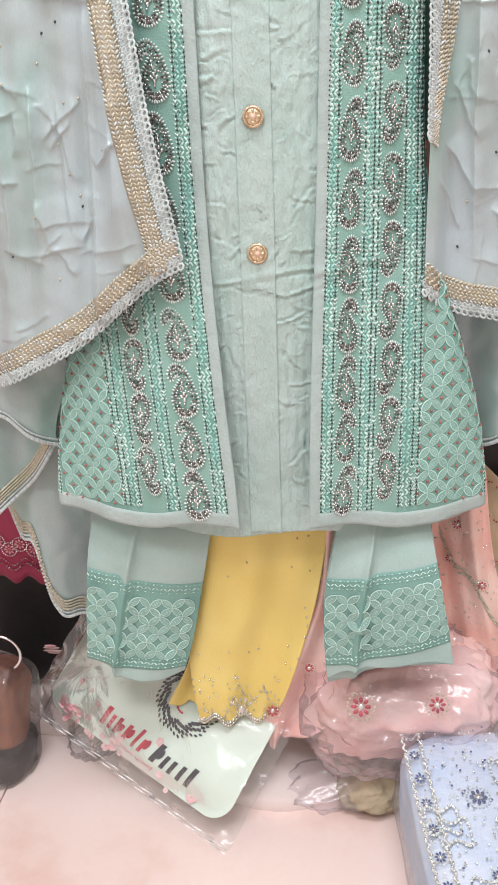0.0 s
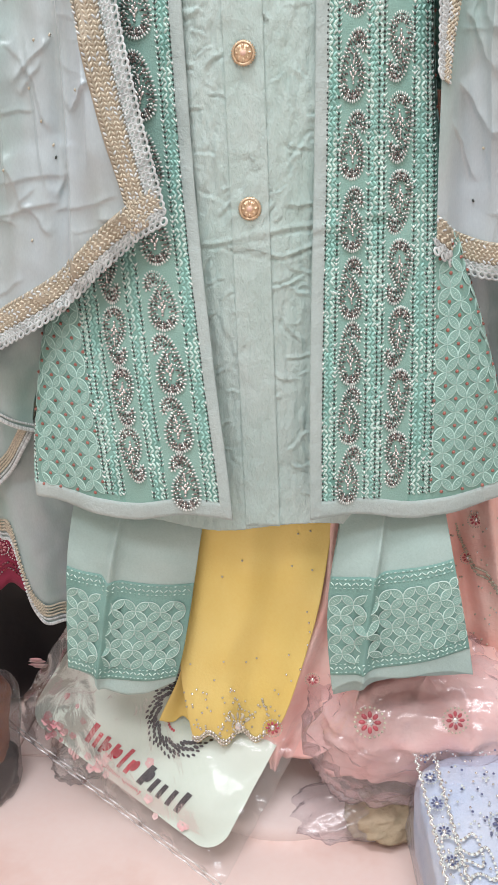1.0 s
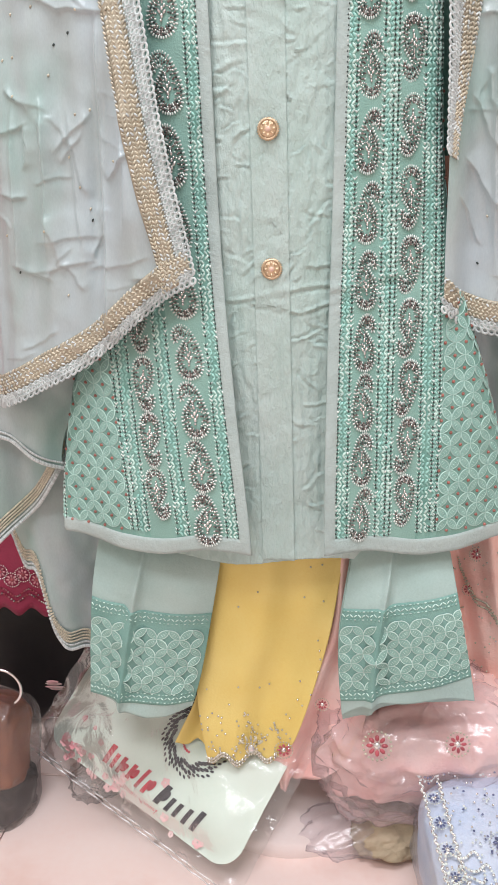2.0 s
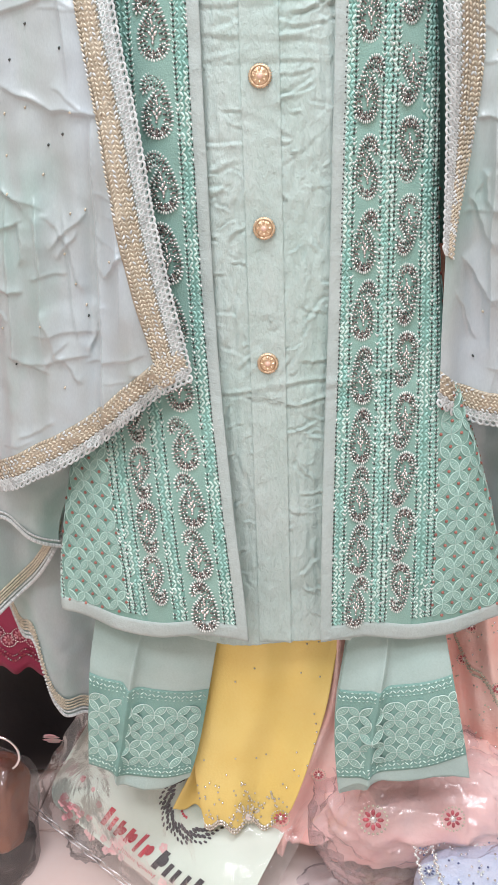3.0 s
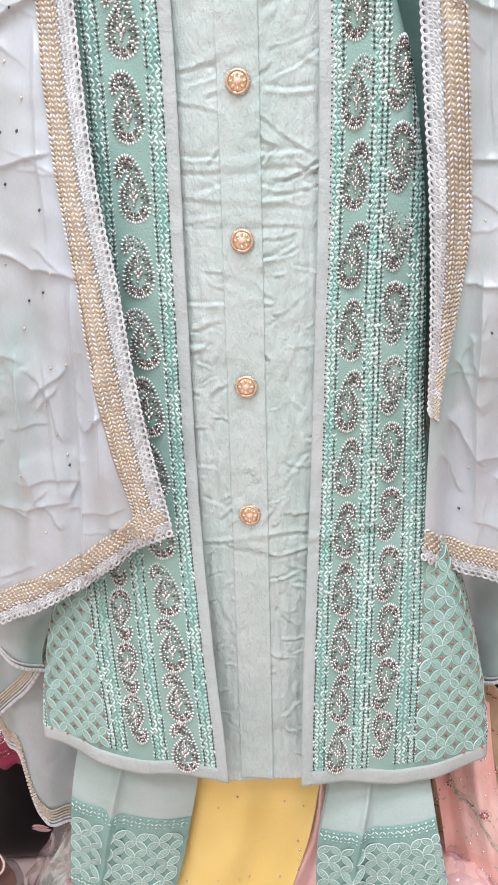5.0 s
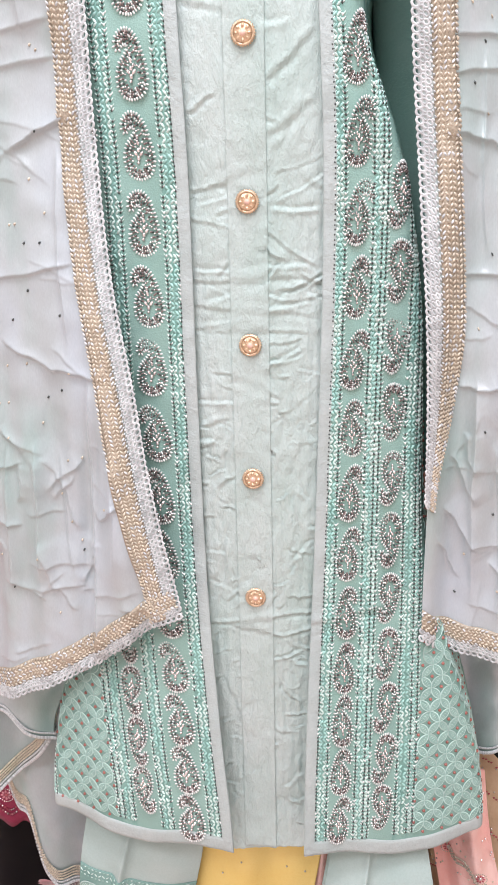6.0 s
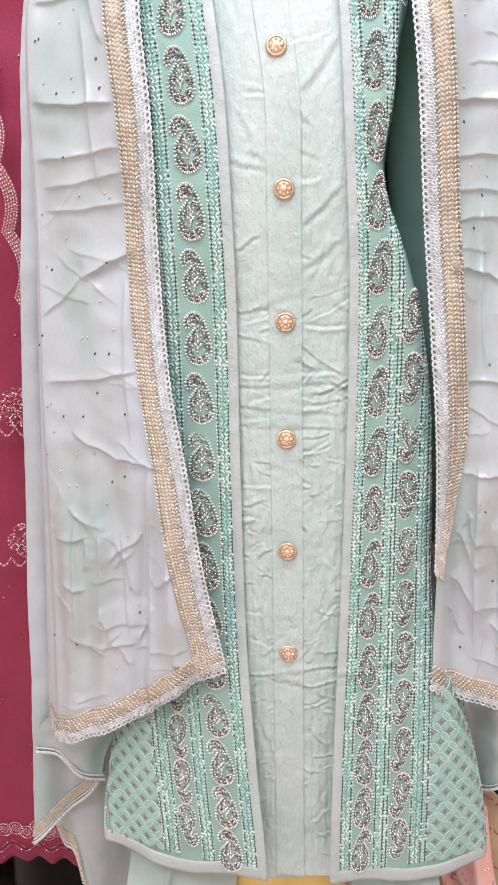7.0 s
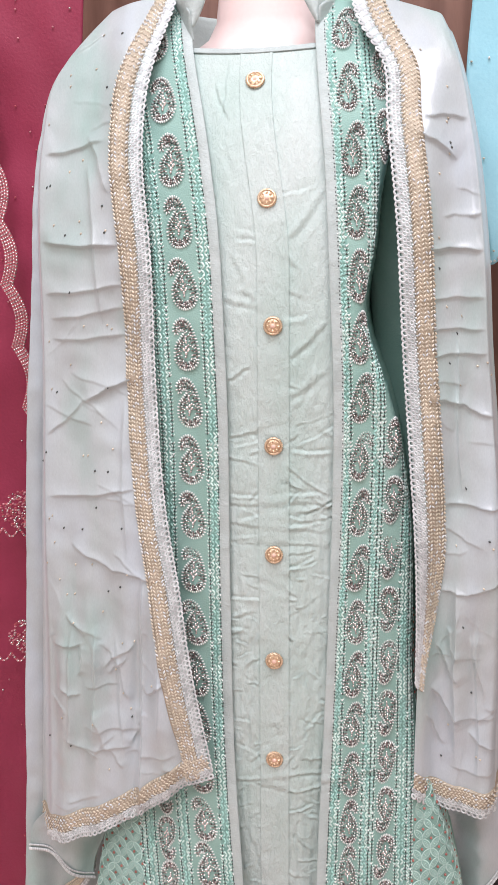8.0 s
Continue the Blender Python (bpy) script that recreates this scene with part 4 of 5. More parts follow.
def leg(xl, xr, zb, y0, pleat, seed, zb_back=None):
    """One flattened leg with a lapped pleat; returns its place function."""
    def place(u, z):
        u, z = np.asarray(u, float), np.asarray(z, float)
        x = xl(z) + (xr(z) - xl(z)) * u
        k = u - pleat(z)
        y = y0 + 0.05 * (u - 0.5) ** 2 - 0.006 * np.exp(-((k / 0.05) ** 2)) + 0.007 * step(-0.02, 0.03, k) - 0.004 * step(0.03, 0.5, k)
        y = y + 0.055 * step(0.36, 0.50, z) + 0.0016 * ripple(x, z, seed, 55) + 0.006 * np.sin(u * 5 + seed) * (0.45 - z)
        return x, y, z
    u, v = np.meshgrid(np.linspace(0, 1, 110), np.linspace(0, 1, 130))
    x0 = xl(0.25) + (xr(0.25) - xl(0.25)) * u
    X, Y, Z = place(u, zb(x0) + (0.52 - zb(x0)) * v)
    ob = sheet("leg", X, Y, Z, [M_TROUSER], trousers, 0.0015, "mint trouser leg with pressed pleat")
    zr = zb_back or zb
    X, Y, Z = place(u, zr(x0) + (0.52 - zr(x0)) * v)
    gap = 0.010 + 0.02 * v[::3, ::3] + 0.012 * np.sin(math.pi * u[::3, ::3])
    sheet("leg_back", X[::3, ::3], Y[::3, ::3] + gap, Z[::3, ::3], [M_TROUSER], trousers, 0.0015)
    return ob, place


def cuff(ob, place, z_of, seed):
    """Embroidered band: net ground, leaf lattice and beaded border rows; z_of(u, f) runs f from 0 below to 1 above."""
    u, f = np.meshgrid(np.linspace(0.0, 1.0, 110), np.linspace(0, 1, 40))
    X, Y, Z = place(u, z_of(u, f))
    sheet("cuff_band", X, Y - 0.0008, Z, [M_CUFF], ob, 0.0006, "darker teal embroidered cuff band")

    def pl(uu, ff, lift=0.0012):
        p = V([float(q) for q in place(uu, z_of(uu, ff))])
        a = V([float(q) for q in place(uu + 0.01, z_of(uu + 0.01, ff))]) - p
        b = V([float(q) for q in place(uu, z_of(uu, ff) + 0.002)]) - p
        n = a.normalized().cross(b.normalized()).normalized()
        n = ((-n if n.y > 0 else n) + FRONT * 2.5).normalized()
        return p + n * lift, a.normalized(), b.normalized(), n
    lat = Soup()
    W = float(np.linalg.norm(np.array(pl(0.98, 0.5)[0]) - np.array(pl(0.02, 0.5)[0])))
    H = 0.118
    lattice(lat, lambda a, b: pl(min(max(a / W, 0.0), 0.99), b / H), 0.001, W - 0.001, 0.015, H - 0.015, 0.0235, False)
    for row, ff in enumerate((0.03, 0.075, 0.115, 0.895, 0.935, 0.98)):
        n_ = int(W / 0.0042)
        for k in range(n_):
            uu = (k + 0.5) / n_
            p, ax, ay, n = pl(uu * 0.985, ff)
            if row in (1, 4):
                d = (ax + ay * (0.9 if k % 2 else -0.9)).normalized()
                lat.dome(p, d, n.cross(d), n, 0.0026, 0.0008, 0.0010, 0, 5)
            else:
                lat.dome(p, ax, ay, n, 0.0015, 0.0008, 0.0010, 0 if k % 2 else 1, 5)
    lat.out("leaf_embroidery", [M_THREAD, M_LEAF, M_RED], ob, "pale mint thread leaf embroidery")


legL, placeL = leg(smooth_tab([(0.15, -0.222), (0.228, -0.217), (0.35, -0.205), (0.43, -0.194), (0.62, -0.17)]), smooth_tab([(0.15, -0.118), (0.202, -0.106), (0.24, -0.094), (0.331, -0.074), (0.402, -0.061), (0.62, -0.04)]),
                  lerp_tab([(-0.23, 0.238), (-0.181, 0.230), (-0.176, 0.215), (-0.143, 0.208), (-0.120, 0.209), (-0.09, 0.218)]), 0.006, lambda z: 0.42 - 0.55 * (0.43 - z), 2)
cuff(legL, placeL, lambda u, f: 0.2305 + 0.004 * (1 - u) + 0.112 * f + 0.010 * (1 - u) * f - 0.006 * step(0.28, 0.36, u), 3)
legR, placeR = leg(smooth_tab([(0.15, 0.075), (0.225, 0.068), (0.33, 0.064), (0.43, 0.080), (0.62, 0.10)]), smooth_tab([(0.15, 0.215), (0.253, 0.206), (0.388, 0.182), (0.446, 0.172), (0.62, 0.16)]),
                  smooth_tab([(0.06, 0.230), (0.08, 0.246), (0.135, 0.255), (0.18, 0.262), (0.215, 0.254)]), -0.022, lambda z: 0.42 - 1.0 * (0.43 - z), 5, smooth_tab([(0.06, 0.222), (0.111, 0.236), (0.21, 0.252)]))
cuff(legR, placeR, lambda u, f: 0.254 + 0.032 * u + 0.110 * f - 0.015 * u * f, 6)

# ---- packets, garments and cloth on the floor and behind ----
def plastic(name, tint=(1, 1, 1), gloss=0.16, rough=0.12, haze=0.05):
    m = bpy.data.materials.new(name)
    m.use_nodes = True
    t = m.node_tree
    t.nodes.clear()
    out = t.nodes.new("ShaderNodeOutputMaterial")
    mix = t.nodes.new("ShaderNodeMixShader")
    tr = t.nodes.new("ShaderNodeBsdfTransparent")
    tr.inputs["Color"].default_value = rgba(tint)
    gl = t.nodes.new("ShaderNodeBsdfGlossy")
    gl.inputs["Roughness"].default_value = rough
    co = t.nodes.new("ShaderNodeTexCoord")
    no = t.nodes.new("ShaderNodeTexNoise")
    no.inputs["Scale"].default_value, no.inputs["Detail"].default_value, no.inputs["Distortion"].default_value = 26, 6, 1.2
    t.links.new(co.outputs["Object"], no.inputs["Vector"])
    bp = t.nodes.new("ShaderNodeBump")
    bp.inputs["Strength"].default_value, bp.inputs["Distance"].default_value = 0.38, 0.008
    t.links.new(no.outputs["Fac"], bp.inputs["Height"])
    t.links.new(bp.outputs["Normal"], gl.inputs["Normal"])
    fr = t.nodes.new("ShaderNodeFresnel")
    t.links.new(bp.outputs["Normal"], fr.inputs["Normal"])
    mr = t.nodes.new("ShaderNodeMapRange")
    mr.inputs["To Min"].default_value, mr.inputs["To Max"].default_value = gloss * 0.25, 0.55
    t.links.new(fr.outputs["Fac"], mr.inputs["Value"])
    t.links.new(mr.outputs["Result"], mix.inputs["Fac"])
    film = t.nodes.new("ShaderNodeMixShader")
    film.inputs["Fac"].default_value = haze
    white = t.nodes.new("ShaderNodeBsdfDiffuse")
    white.inputs["Color"].default_value = (0.85, 0.84, 0.84, 1)
    t.links.new(tr.outputs["BSDF"], film.inputs[1])
    t.links.new(white.outputs["BSDF"], film.inputs[2])
    t.links.new(film.outputs["Shader"], mix.inputs[1])
    t.links.new(gl.outputs["BSDF"], mix.inputs[2])
    t.links.new(mix.outputs["Shader"], out.inputs["Surface"])
    return m


M_PLASTIC = plastic("clear_cellophane")
M_PINKPL = plastic("pinkish_cellophane", (0.975, 0.93, 0.955), 0.34, 0.18, 0.13)
M_YELLOW = mottled("mustard_yellow_silk", (0.86, 0.66, 0.19), (0.92, 0.76, 0.28), 8, 0.55, 0.2, 400)
M_PINK = mottled("salmon_pink_georgette", (0.96, 0.56, 0.51), (0.98, 0.78, 0.73), 14, 0.6, 0.3, 300, crinkle=0.5)
M_PEACH = mottled("coral_peach_cloth", (0.93, 0.48, 0.41), (0.97, 0.70, 0.62), 14, 0.6, 0.3, 300, crinkle=0.5)
M_BEIGE = mottled("yellow_beige_print", (0.66, 0.50, 0.30), (0.76, 0.60, 0.40), 25, 0.6, 0.3, 300)
M_PACK = mottled("pale_green_folded_suit", (0.68, 0.80, 0.70), (0.78, 0.87, 0.79), 7, 0.6, 0.15, 250)
M_BLUE = mottled("ice_blue_cloth", (0.58, 0.68, 0.86), (0.78, 0.82, 0.92), 16, 0.55, 0.2, 300, crinkle=0.4)
M_MAROON = mottled("crimson_maroon_georgette", (0.24, 0.018, 0.050), (0.34, 0.035, 0.085), 5, 0.6, 0.25, 300, 0.1)
M_CYAN = mottled("sky_cyan_georgette", (0.26, 0.60, 0.70), (0.38, 0.70, 0.78), 6, 0.6, 0.2, 300)
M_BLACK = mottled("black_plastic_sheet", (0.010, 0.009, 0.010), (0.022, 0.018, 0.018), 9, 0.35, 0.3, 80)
M_BROWN = mottled("russet_brown_fabric", (0.09, 0.025, 0.014), (0.30, 0.11, 0.05), 14, 0.4, 0.3, 150)
M_OLIVE = mottled("dull_olive_cloth", (0.36, 0.29, 0.18), (0.56, 0.46, 0.32), 20, 0.7, 0.3, 200, crinkle=0.9)
M_CHROME = plain("chrome", (0.75, 0.75, 0.75), 0.12, 1.0)
M_INKRED = plain("red_print", (0.55, 0.02, 0.05), 0.4)
M_INKBLK = plain("black_print", (0.02, 0.02, 0.03), 0.4)
M_INKPINK = mottled("pink_floral_print", (0.80, 0.32, 0.36), (0.86, 0.70, 0.66), 60, 0.5, 0.1, 300)


def lump(name, c, rad, mat, parent, seed, power=2.0, amp=0.08, freq=3.0, turn=0.0, tilt=0.0, nu=64, nv=36, label="", floor_z=0.003):
    """A soft folded heap: a rounded block with irregular folds, flattened where it rests."""
    vs, fs = [], []
    r = random.Random(seed)
    ws = [(V((r.gauss(0, 1), r.gauss(0, 1), r.gauss(0, 1))) * freq, r.uniform(0, 6.3)) for _ in range(9)]
    sg = lambda q: math.copysign(abs(q) ** (2 / power), q)
    rm = Matrix.Rotation(turn, 3, "Z") @ Matrix.Rotation(tilt, 3, "X")
    for j in range(nv + 1):
        b = -math.pi / 2 + math.pi * j / nv
        for i in range(nu):
            a = 2 * math.pi * i / nu
            d = V((sg(math.cos(b)) * sg(math.cos(a)), sg(math.cos(b)) * sg(math.sin(a)), sg(math.sin(b))))
            k = 1 + amp * sum(0.4 - abs(math.sin(w.dot(d) + p)) for w, p in ws) / 3 + 0.28 * amp * sum(0.4 - abs(math.sin(2.9 * w.dot(d) + 2 * p)) for w, p in ws[:6]) / 2
            p = rm @ V((d.x * rad[0] * k, d.y * rad[1] * k, d.z * rad[2] * k)) + V(c)
            p.z = max(p.z, floor_z)
            vs.append(p)
    for j in range(nv):
        for i in range(nu):
            k = (i + 1) % nu
            fs.append((j * nu + i, j * nu + k, (j + 1) * nu + k, (j + 1) * nu + i))
    ob = mesh_part(name, vs, fs, mat, parent, label)
    ob.visible_shadow = mat not in (M_PLASTIC, M_PINKPL)
    return ob


def cloth(name, xl, xr, ztop, zbot, y0, seed, mat, parent, wave=0.01, label="", lean=0.0, nu=90, nv=140):
    """A hung or slumped cloth between two side lines, with folds."""
    u, v = np.meshgrid(np.linspace(0, 1, nu), np.linspace(0, 1, nv))
    z = 0.3 + 0 * u
    x = 0 * u
    for _ in range(14):
        x = xl(z) + (xr(z) - xl(z)) * u
        z = 0.5 * z + 0.5 * (ztop(x) + (zbot(x) - ztop(x)) * v)
    y = y0 + wave * np.sin(u * 7 + seed + 0.8 * np.sin(v * 2)) + 0.3 * wave * np.sin(u * 17 + seed * 2) + 0.003 * ripple(x, z * 0.6, seed, 50) + lean * (v - 0.5)
    sheet(name, x, y, z, [mat], parent, 0.0012, label)
    return lambda uu, vv: V((float(x[int(vv * (nv - 1)), int(uu * (nu - 1))]), float(y[int(vv * (nv - 1)), int(uu * (nu - 1))]), float(z[int(vv * (nv - 1)), int(uu * (nu - 1))])))


C = lambda q: (lambda z: q + 0 * z)

# yellow garment hung between the legs
yellow = thing("yellow_kurta", "mustard yellow silk garment with beaded scalloped hem, hung behind trousers", "dress")
yb = lambda x: 0.131 + 0.006 * np.cos((x + 0.037) * 190) + 0.10 * step(-0.012, 0.06, x)
yp = cloth("front", smooth_tab([(0.05, -0.085), (0.112, -0.089), (0.23, -0.098), (0.37, -0.070), (0.6, -0.06)]), smooth_tab([(0.05, -0.03), (0.11, -0.012), (0.18, 0.018), (0.258, 0.043), (0.383, 0.067), (0.6, 0.08)]), C(0.6), yb, 0.040, 2, M_YELLOW, yellow, 0.006)
cloth("under_layer", smooth_tab([(0.05, -0.14), (0.125, -0.137), (0.2, -0.105), (0.6, -0.09)]), smooth_tab([(0.05, -0.07), (0.6, 0.05)]), C(0.55), lambda x: 0.138 + 0.004 * np.cos(x * 240), 0.060, 5, M_YELLOW, yellow, 0.005)
ys = Soup()
r = random.Random(8)
for k in range(60):
    p = yp((k + 0.5) / 60, 0.995)
    for h in (0.0, 0.004):
        ys.dome(p + V((0, -0.001, h)), RIGHT, UP, FRONT, 0.0017, 0.0017, 0.0018, k % 2, 6)
for k in range(70):
    p = yp(r.random(), 0.82 + 0.17 * r.random() ** 0.6)
    ys.dome(p + V((0, -0.0008, 0)), RIGHT, UP, FRONT, 0.0013, 0.0013, 0.0015, k % 2, 5)
for k in range(16):
    p = yp(r.random(), 0.3 + 0.5 * r.random())
    ys.dome(p + V((0, -0.0008, 0)), RIGHT, UP, FRONT, 0.0013, 0.0013, 0.0015, 0, 5)
for s_ in (-1, 1):
    for k in range(14):
        p = yp(0.62 + s_ * 0.018 * k, 0.965 - 0.010 * (7 - abs(k - 7)))
        ys.dome(p + V((0, -0.0008, 0)), RIGHT, UP, FRONT, 0.0016, 0.0016, 0.0016, 0, 5)
ys.out("hem_beading", [M_GOLD, M_SILVER], yellow, "gold and silver hem beads")
bs = Soup()
o = V((-0.037, 0.032, 0.155))
bs.dome(o, RIGHT, UP, FRONT, 0.0042, 0.0058, 0.003, 0, 12)
for k in range(12):
    a = k * math.pi / 6
    bs.dome(o + V((0.0062 * math.cos(a), 0, 0.0078 * math.sin(a))), RIGHT, UP, FRONT, 0.0015, 0.0015, 0.002, 1, 6)
for a in (0.7, 1.2, 1.57, 1.95, 2.45):
    d = V((math.cos(a), 0, math.sin(a)))
    bs.dome(o + d * 0.014, d, FRONT.cross(d), FRONT, 0.0048, 0.0016, 0.002, 1, 6)
bs.out("brooch", [M_SILVER, M_GOLD], yellow, "silver stone brooch with gold leaves", "")

# packed suit in a clear sleeve, leaning on the heap behind
P1, P0 = V((-0.06, -0.03, 0.030)), V((-0.325, 0.135, 0.080))
A = (P1 - P0).normalized()
B = V((0.04, 0.07, 0.08))
B = (B - A * B.dot(A)).normalized()
NRM = A.cross(B).normalized()
if NRM.y > 0:
    NRM = -NRM
PL, PW = (P1 - P0).length, 0.165
packet = thing("suit_packet", "pale green folded suit in clear printed packet on floor", "clothes packet")


def on_packet(a, b, lift=0.0):
    """a along the long side, b up the short side, both in metres."""
    fa, fb = a / PL * 2 - 1, b / PW * 2 - 1
    dome = 0.020 * max(0, (1 - abs(fa) ** 4)) * max(0, (1 - abs(fb) ** 4)) + 0.0016 * math.sin(a * 40 + b * 60) + 0.0014 * math.sin(b * 90 - a * 30)
    return P0 + A * a + B * b + NRM * (dome + lift)


def pillow(name, ext, lift, mat, crumple, label="", corner=0.03):
    n, m = 70, 50
    vs, fs = [], []
    for sgn in (1, -1):
        for j in range(m + 1):
            for i in range(n + 1):
                a, b = -ext + (PL + 2 * ext) * i / n, -ext + (PW + 2 * ext) * j / m
                ca_, cb_ = min(max(a, corner - ext), PL + ext - corner), min(max(b, corner - ext), PW + ext - corner)
                far = math.hypot(a - ca_, b - cb_)
                if far > 0:
                    reach = max(abs(a - ca_), abs(b - cb_)) / far
                    a, b = ca_ + (a - ca_) * reach, cb_ + (b - cb_) * reach
                rim = min(i, n - i, (j) * 1.3, (m - j) * 1.3) / 6
                k = min(1, rim)
                q = on_packet(min(max(a, 0), PL), min(max(b, 0), PW), 0) - (P0 + A * min(max(a, 0), PL) + B * min(max(b, 0), PW))
                h = (q.length + lift) * k ** 0.6
                cr = crumple * (math.sin(a * 130 + 40 * b + 2 * math.sin(b * 90)) + math.sin(b * 170 - a * 60 + 2 * math.sin(a * 70))) * (0.25 + 0.75 * (1 - k))
                base = P0 + A * a + B * b
                if sgn > 0:
                    vs.append(base + NRM * (h + cr))
                else:
                    vs.append(base - NRM * ((0.016 + lift) * k ** 0.6 - cr * 0.5))
    N = (n + 1) * (m + 1)
    for sgn in (0, 1):
        for j in range(m):
            for i in range(n):
                a = sgn * N + j * (n + 1) + i
                f = (a, a + 1, a + n + 2, a + n + 1)
                fs.append(f if sgn else f[::-1])
    vs = [V((v.x, v.y, max(v.z, 0.003))) for v in vs]
    ob = mesh_part(name, vs, fs, mat, packet, label)
    ob.visible_shadow = mat is not M_PLASTIC
    return ob


pillow("folded_suit", 0.0, 0.0, M_PACK, 0.0004)
pillow("clear_sleeve", 0.022, 0.0024, M_PLASTIC, 0.0022, "crumpled clear cellophane sleeve", 0.012)
# two whitish strips paint the bright glints along the sleeve's lower edge
M_EDGE_GLINT = plastic("cellophane_edge_glint", (1, 1, 1), 0.6, 0.2, 0.40)
edge_glint = Soup()
for off in (0.0, 0.0045):
    line = [P0 + A * (-0.021 + (PL + 0.042) * k / 60) - B * (0.021 - off) + NRM * (0.003 + 0.0025 * math.sin(k * 1.3 + off * 900)) for k in range(61)]
    edge_glint.ring([V((p.x, p.y, max(p.z, 0.005))) for p in line], 0.0022, NRM, 0.0012, 0, False)
edge_glint.out("edge_glint", [M_EDGE_GLINT], packet, "pale strips for bright glints along the sleeve edge", "").visible_shadow = False
prints = Soup()


def slant_block(a, b, w, h, mat, lean=0.25, gap=None):
    """A printed slanting block on the packet face."""
    n = 5
    base = len(prints.v)
    for i in range(n + 1):
        for j in range(n + 1):
            q = on_packet(a + w * i / n + lean * h * j / n, b + h * j / n, 0.0009)
            prints.v.append(q)
    for i in range(n):
        for j in range(n):
            if gap and gap(i, j):
                continue
            k = base + i * (n + 1) + j
            prints.f.append((k, k + 1, k + n + 2, k + n + 1))
            prints.m.append(mat)


for a0, w, h, ink in ((0.100, 0.008, 0.026, 0), (0.113, 0.006, 0.020, 0), (0.124, 0.006, 0.022, 0), (0.141, 0.006, 0.022, 0), (0.159, 0.005, 0.027, 0), (0.170, 0.006, 0.018, 0),
                      (0.192, 0.008, 0.026, 1), (0.209, 0.006, 0.018, 1), (0.221, 0.006, 0.018, 1), (0.235, 0.006, 0.020, 1), (0.248, 0.007, 0.026, 1)):
    slant_block(a0, 0.020 - 0.25 * (a0 - 0.1) * 0.12, w, h, ink, 0.35)
for a0, ink in ((0.1345, 0), (0.1515, 0), (0.1795, 0), (0.203, 1)):
    pr = on_packet(a0 + 0.003, 0.031, 0.0010)
    prints.dome(pr, A, (B + A * 0.3).normalized(), NRM, 0.0042, 0.0075, 0.0003, ink, 12)
# wreath of leaves with a red and dark curl inside
wc = (0.205, 0.108)
for k in range(46):
    a = k * 2 * math.pi / 46
    for rr, ln in ((0.034, 0.006), (0.040, 0.0055), (0.046, 0.004)):
        jit = 0.002 * math.sin(k * 5 + rr * 900)
        p = on_packet(wc[0] + (rr + jit) * math.cos(a), wc[1] + (rr + jit) * math.sin(a), 0.0010)
        d = (A * math.cos(a + 0.8) + B * math.sin(a + 0.8)).normalized()
        prints.dome(p, d, NRM.cross(d), NRM, ln * 0.75, ln * 0.36, 0.0003, 1, 6)
for k in range(22):
    a = 0.6 + k * 0.2
    p = on_packet(wc[0] + 0.016 * math.cos(a), wc[1] + 0.020 * math.sin(a), 0.0010)
    prints.dome(p, A, B, NRM, 0.0018, 0.0018, 0.0003, 1 if k < 14 else 0, 6)
# floral border below the lettering blocks
r = random.Random(12)
for k in range(34):
    p = on_packet(r.uniform(0.03, 0.13) if k % 3 else r.uniform(0.13, 0.27), r.uniform(-0.004, 0.022) + (0.03 if k % 7 == 0 else 0), 0.0006)
    q = r.uniform(0.003, 0.007)
    for e in range(5):
        a = e * 1.257
        prints.dome(p + A * (q * 0.6 * math.cos(a)) + B * (q * 0.6 * math.sin(a)), A, B, NRM, q * 0.55, q * 0.5, 0.0002, 2, 6)
prints.out("print", [M_INKRED, M_INKBLK, M_INKPINK], packet, "red, black and pink floral packet print", "")
txt = bpy.data.curves.new("lettering", "FONT")
txt.body, txt.size, txt.extrude = "Premium Quality", 0.0108, 0.0001
txt.materials.append(M_INKRED)
lt = new("lettering", txt)
lt.parent = packet
tagged(lt, "small red lettering reading Premium Quality")
o = on_packet(0.128, 0.008, 0.0034)
ez = NRM if A.cross(B).dot(NRM) > 0 else -NRM
lt.matrix_basis = Matrix((A, B, ez)).transposed().to_4x4()
lt.location = o

# pink garments heaped in cellophane
pink = thing("pink_suit", "salmon pink suit with beaded motifs folded in heap on floor", "clothes")
cloth("hanging_corner", smooth_tab([(0.06, -0.004), (0.09, -0.006), (0.155, -0.018), (0.21, 0.005), (0.29, 0.04), (0.4, 0.055)]), smooth_tab([(0.06, 0.010), (0.09, 0.020), (0.13, 0.07), (0.2, 0.095), (0.4, 0.11)]), C(0.42), lambda x: 0.086 + 0.9 * np.clip(x - 0.005, 0, 1) * 0.6, 0.055, 3, M_PINK, pink, 0.012, nu=80)
lump("folded_body", (0.165, 0.095, 0.145), (0.125, 0.085, 0.080), M_PINK, pink, 5, 3.2, 0.13, 3.2, 0.1, 0.5, 90, 60)
lump("lower_fold_or_shade", (0.15, 0.19, 0.055), (0.15, 0.08, 0.055), M_PINK, pink, 9, 3.0, 0.16, 3.2)
lump("cellophane", (0.160, 0.085, 0.140), (0.140, 0.100, 0.090), M_PINKPL, pink, 14, 3.0, 0.12, 4.5, 0.1, 0.3, 90, 60, label="crumpled pinkish cellophane cover")


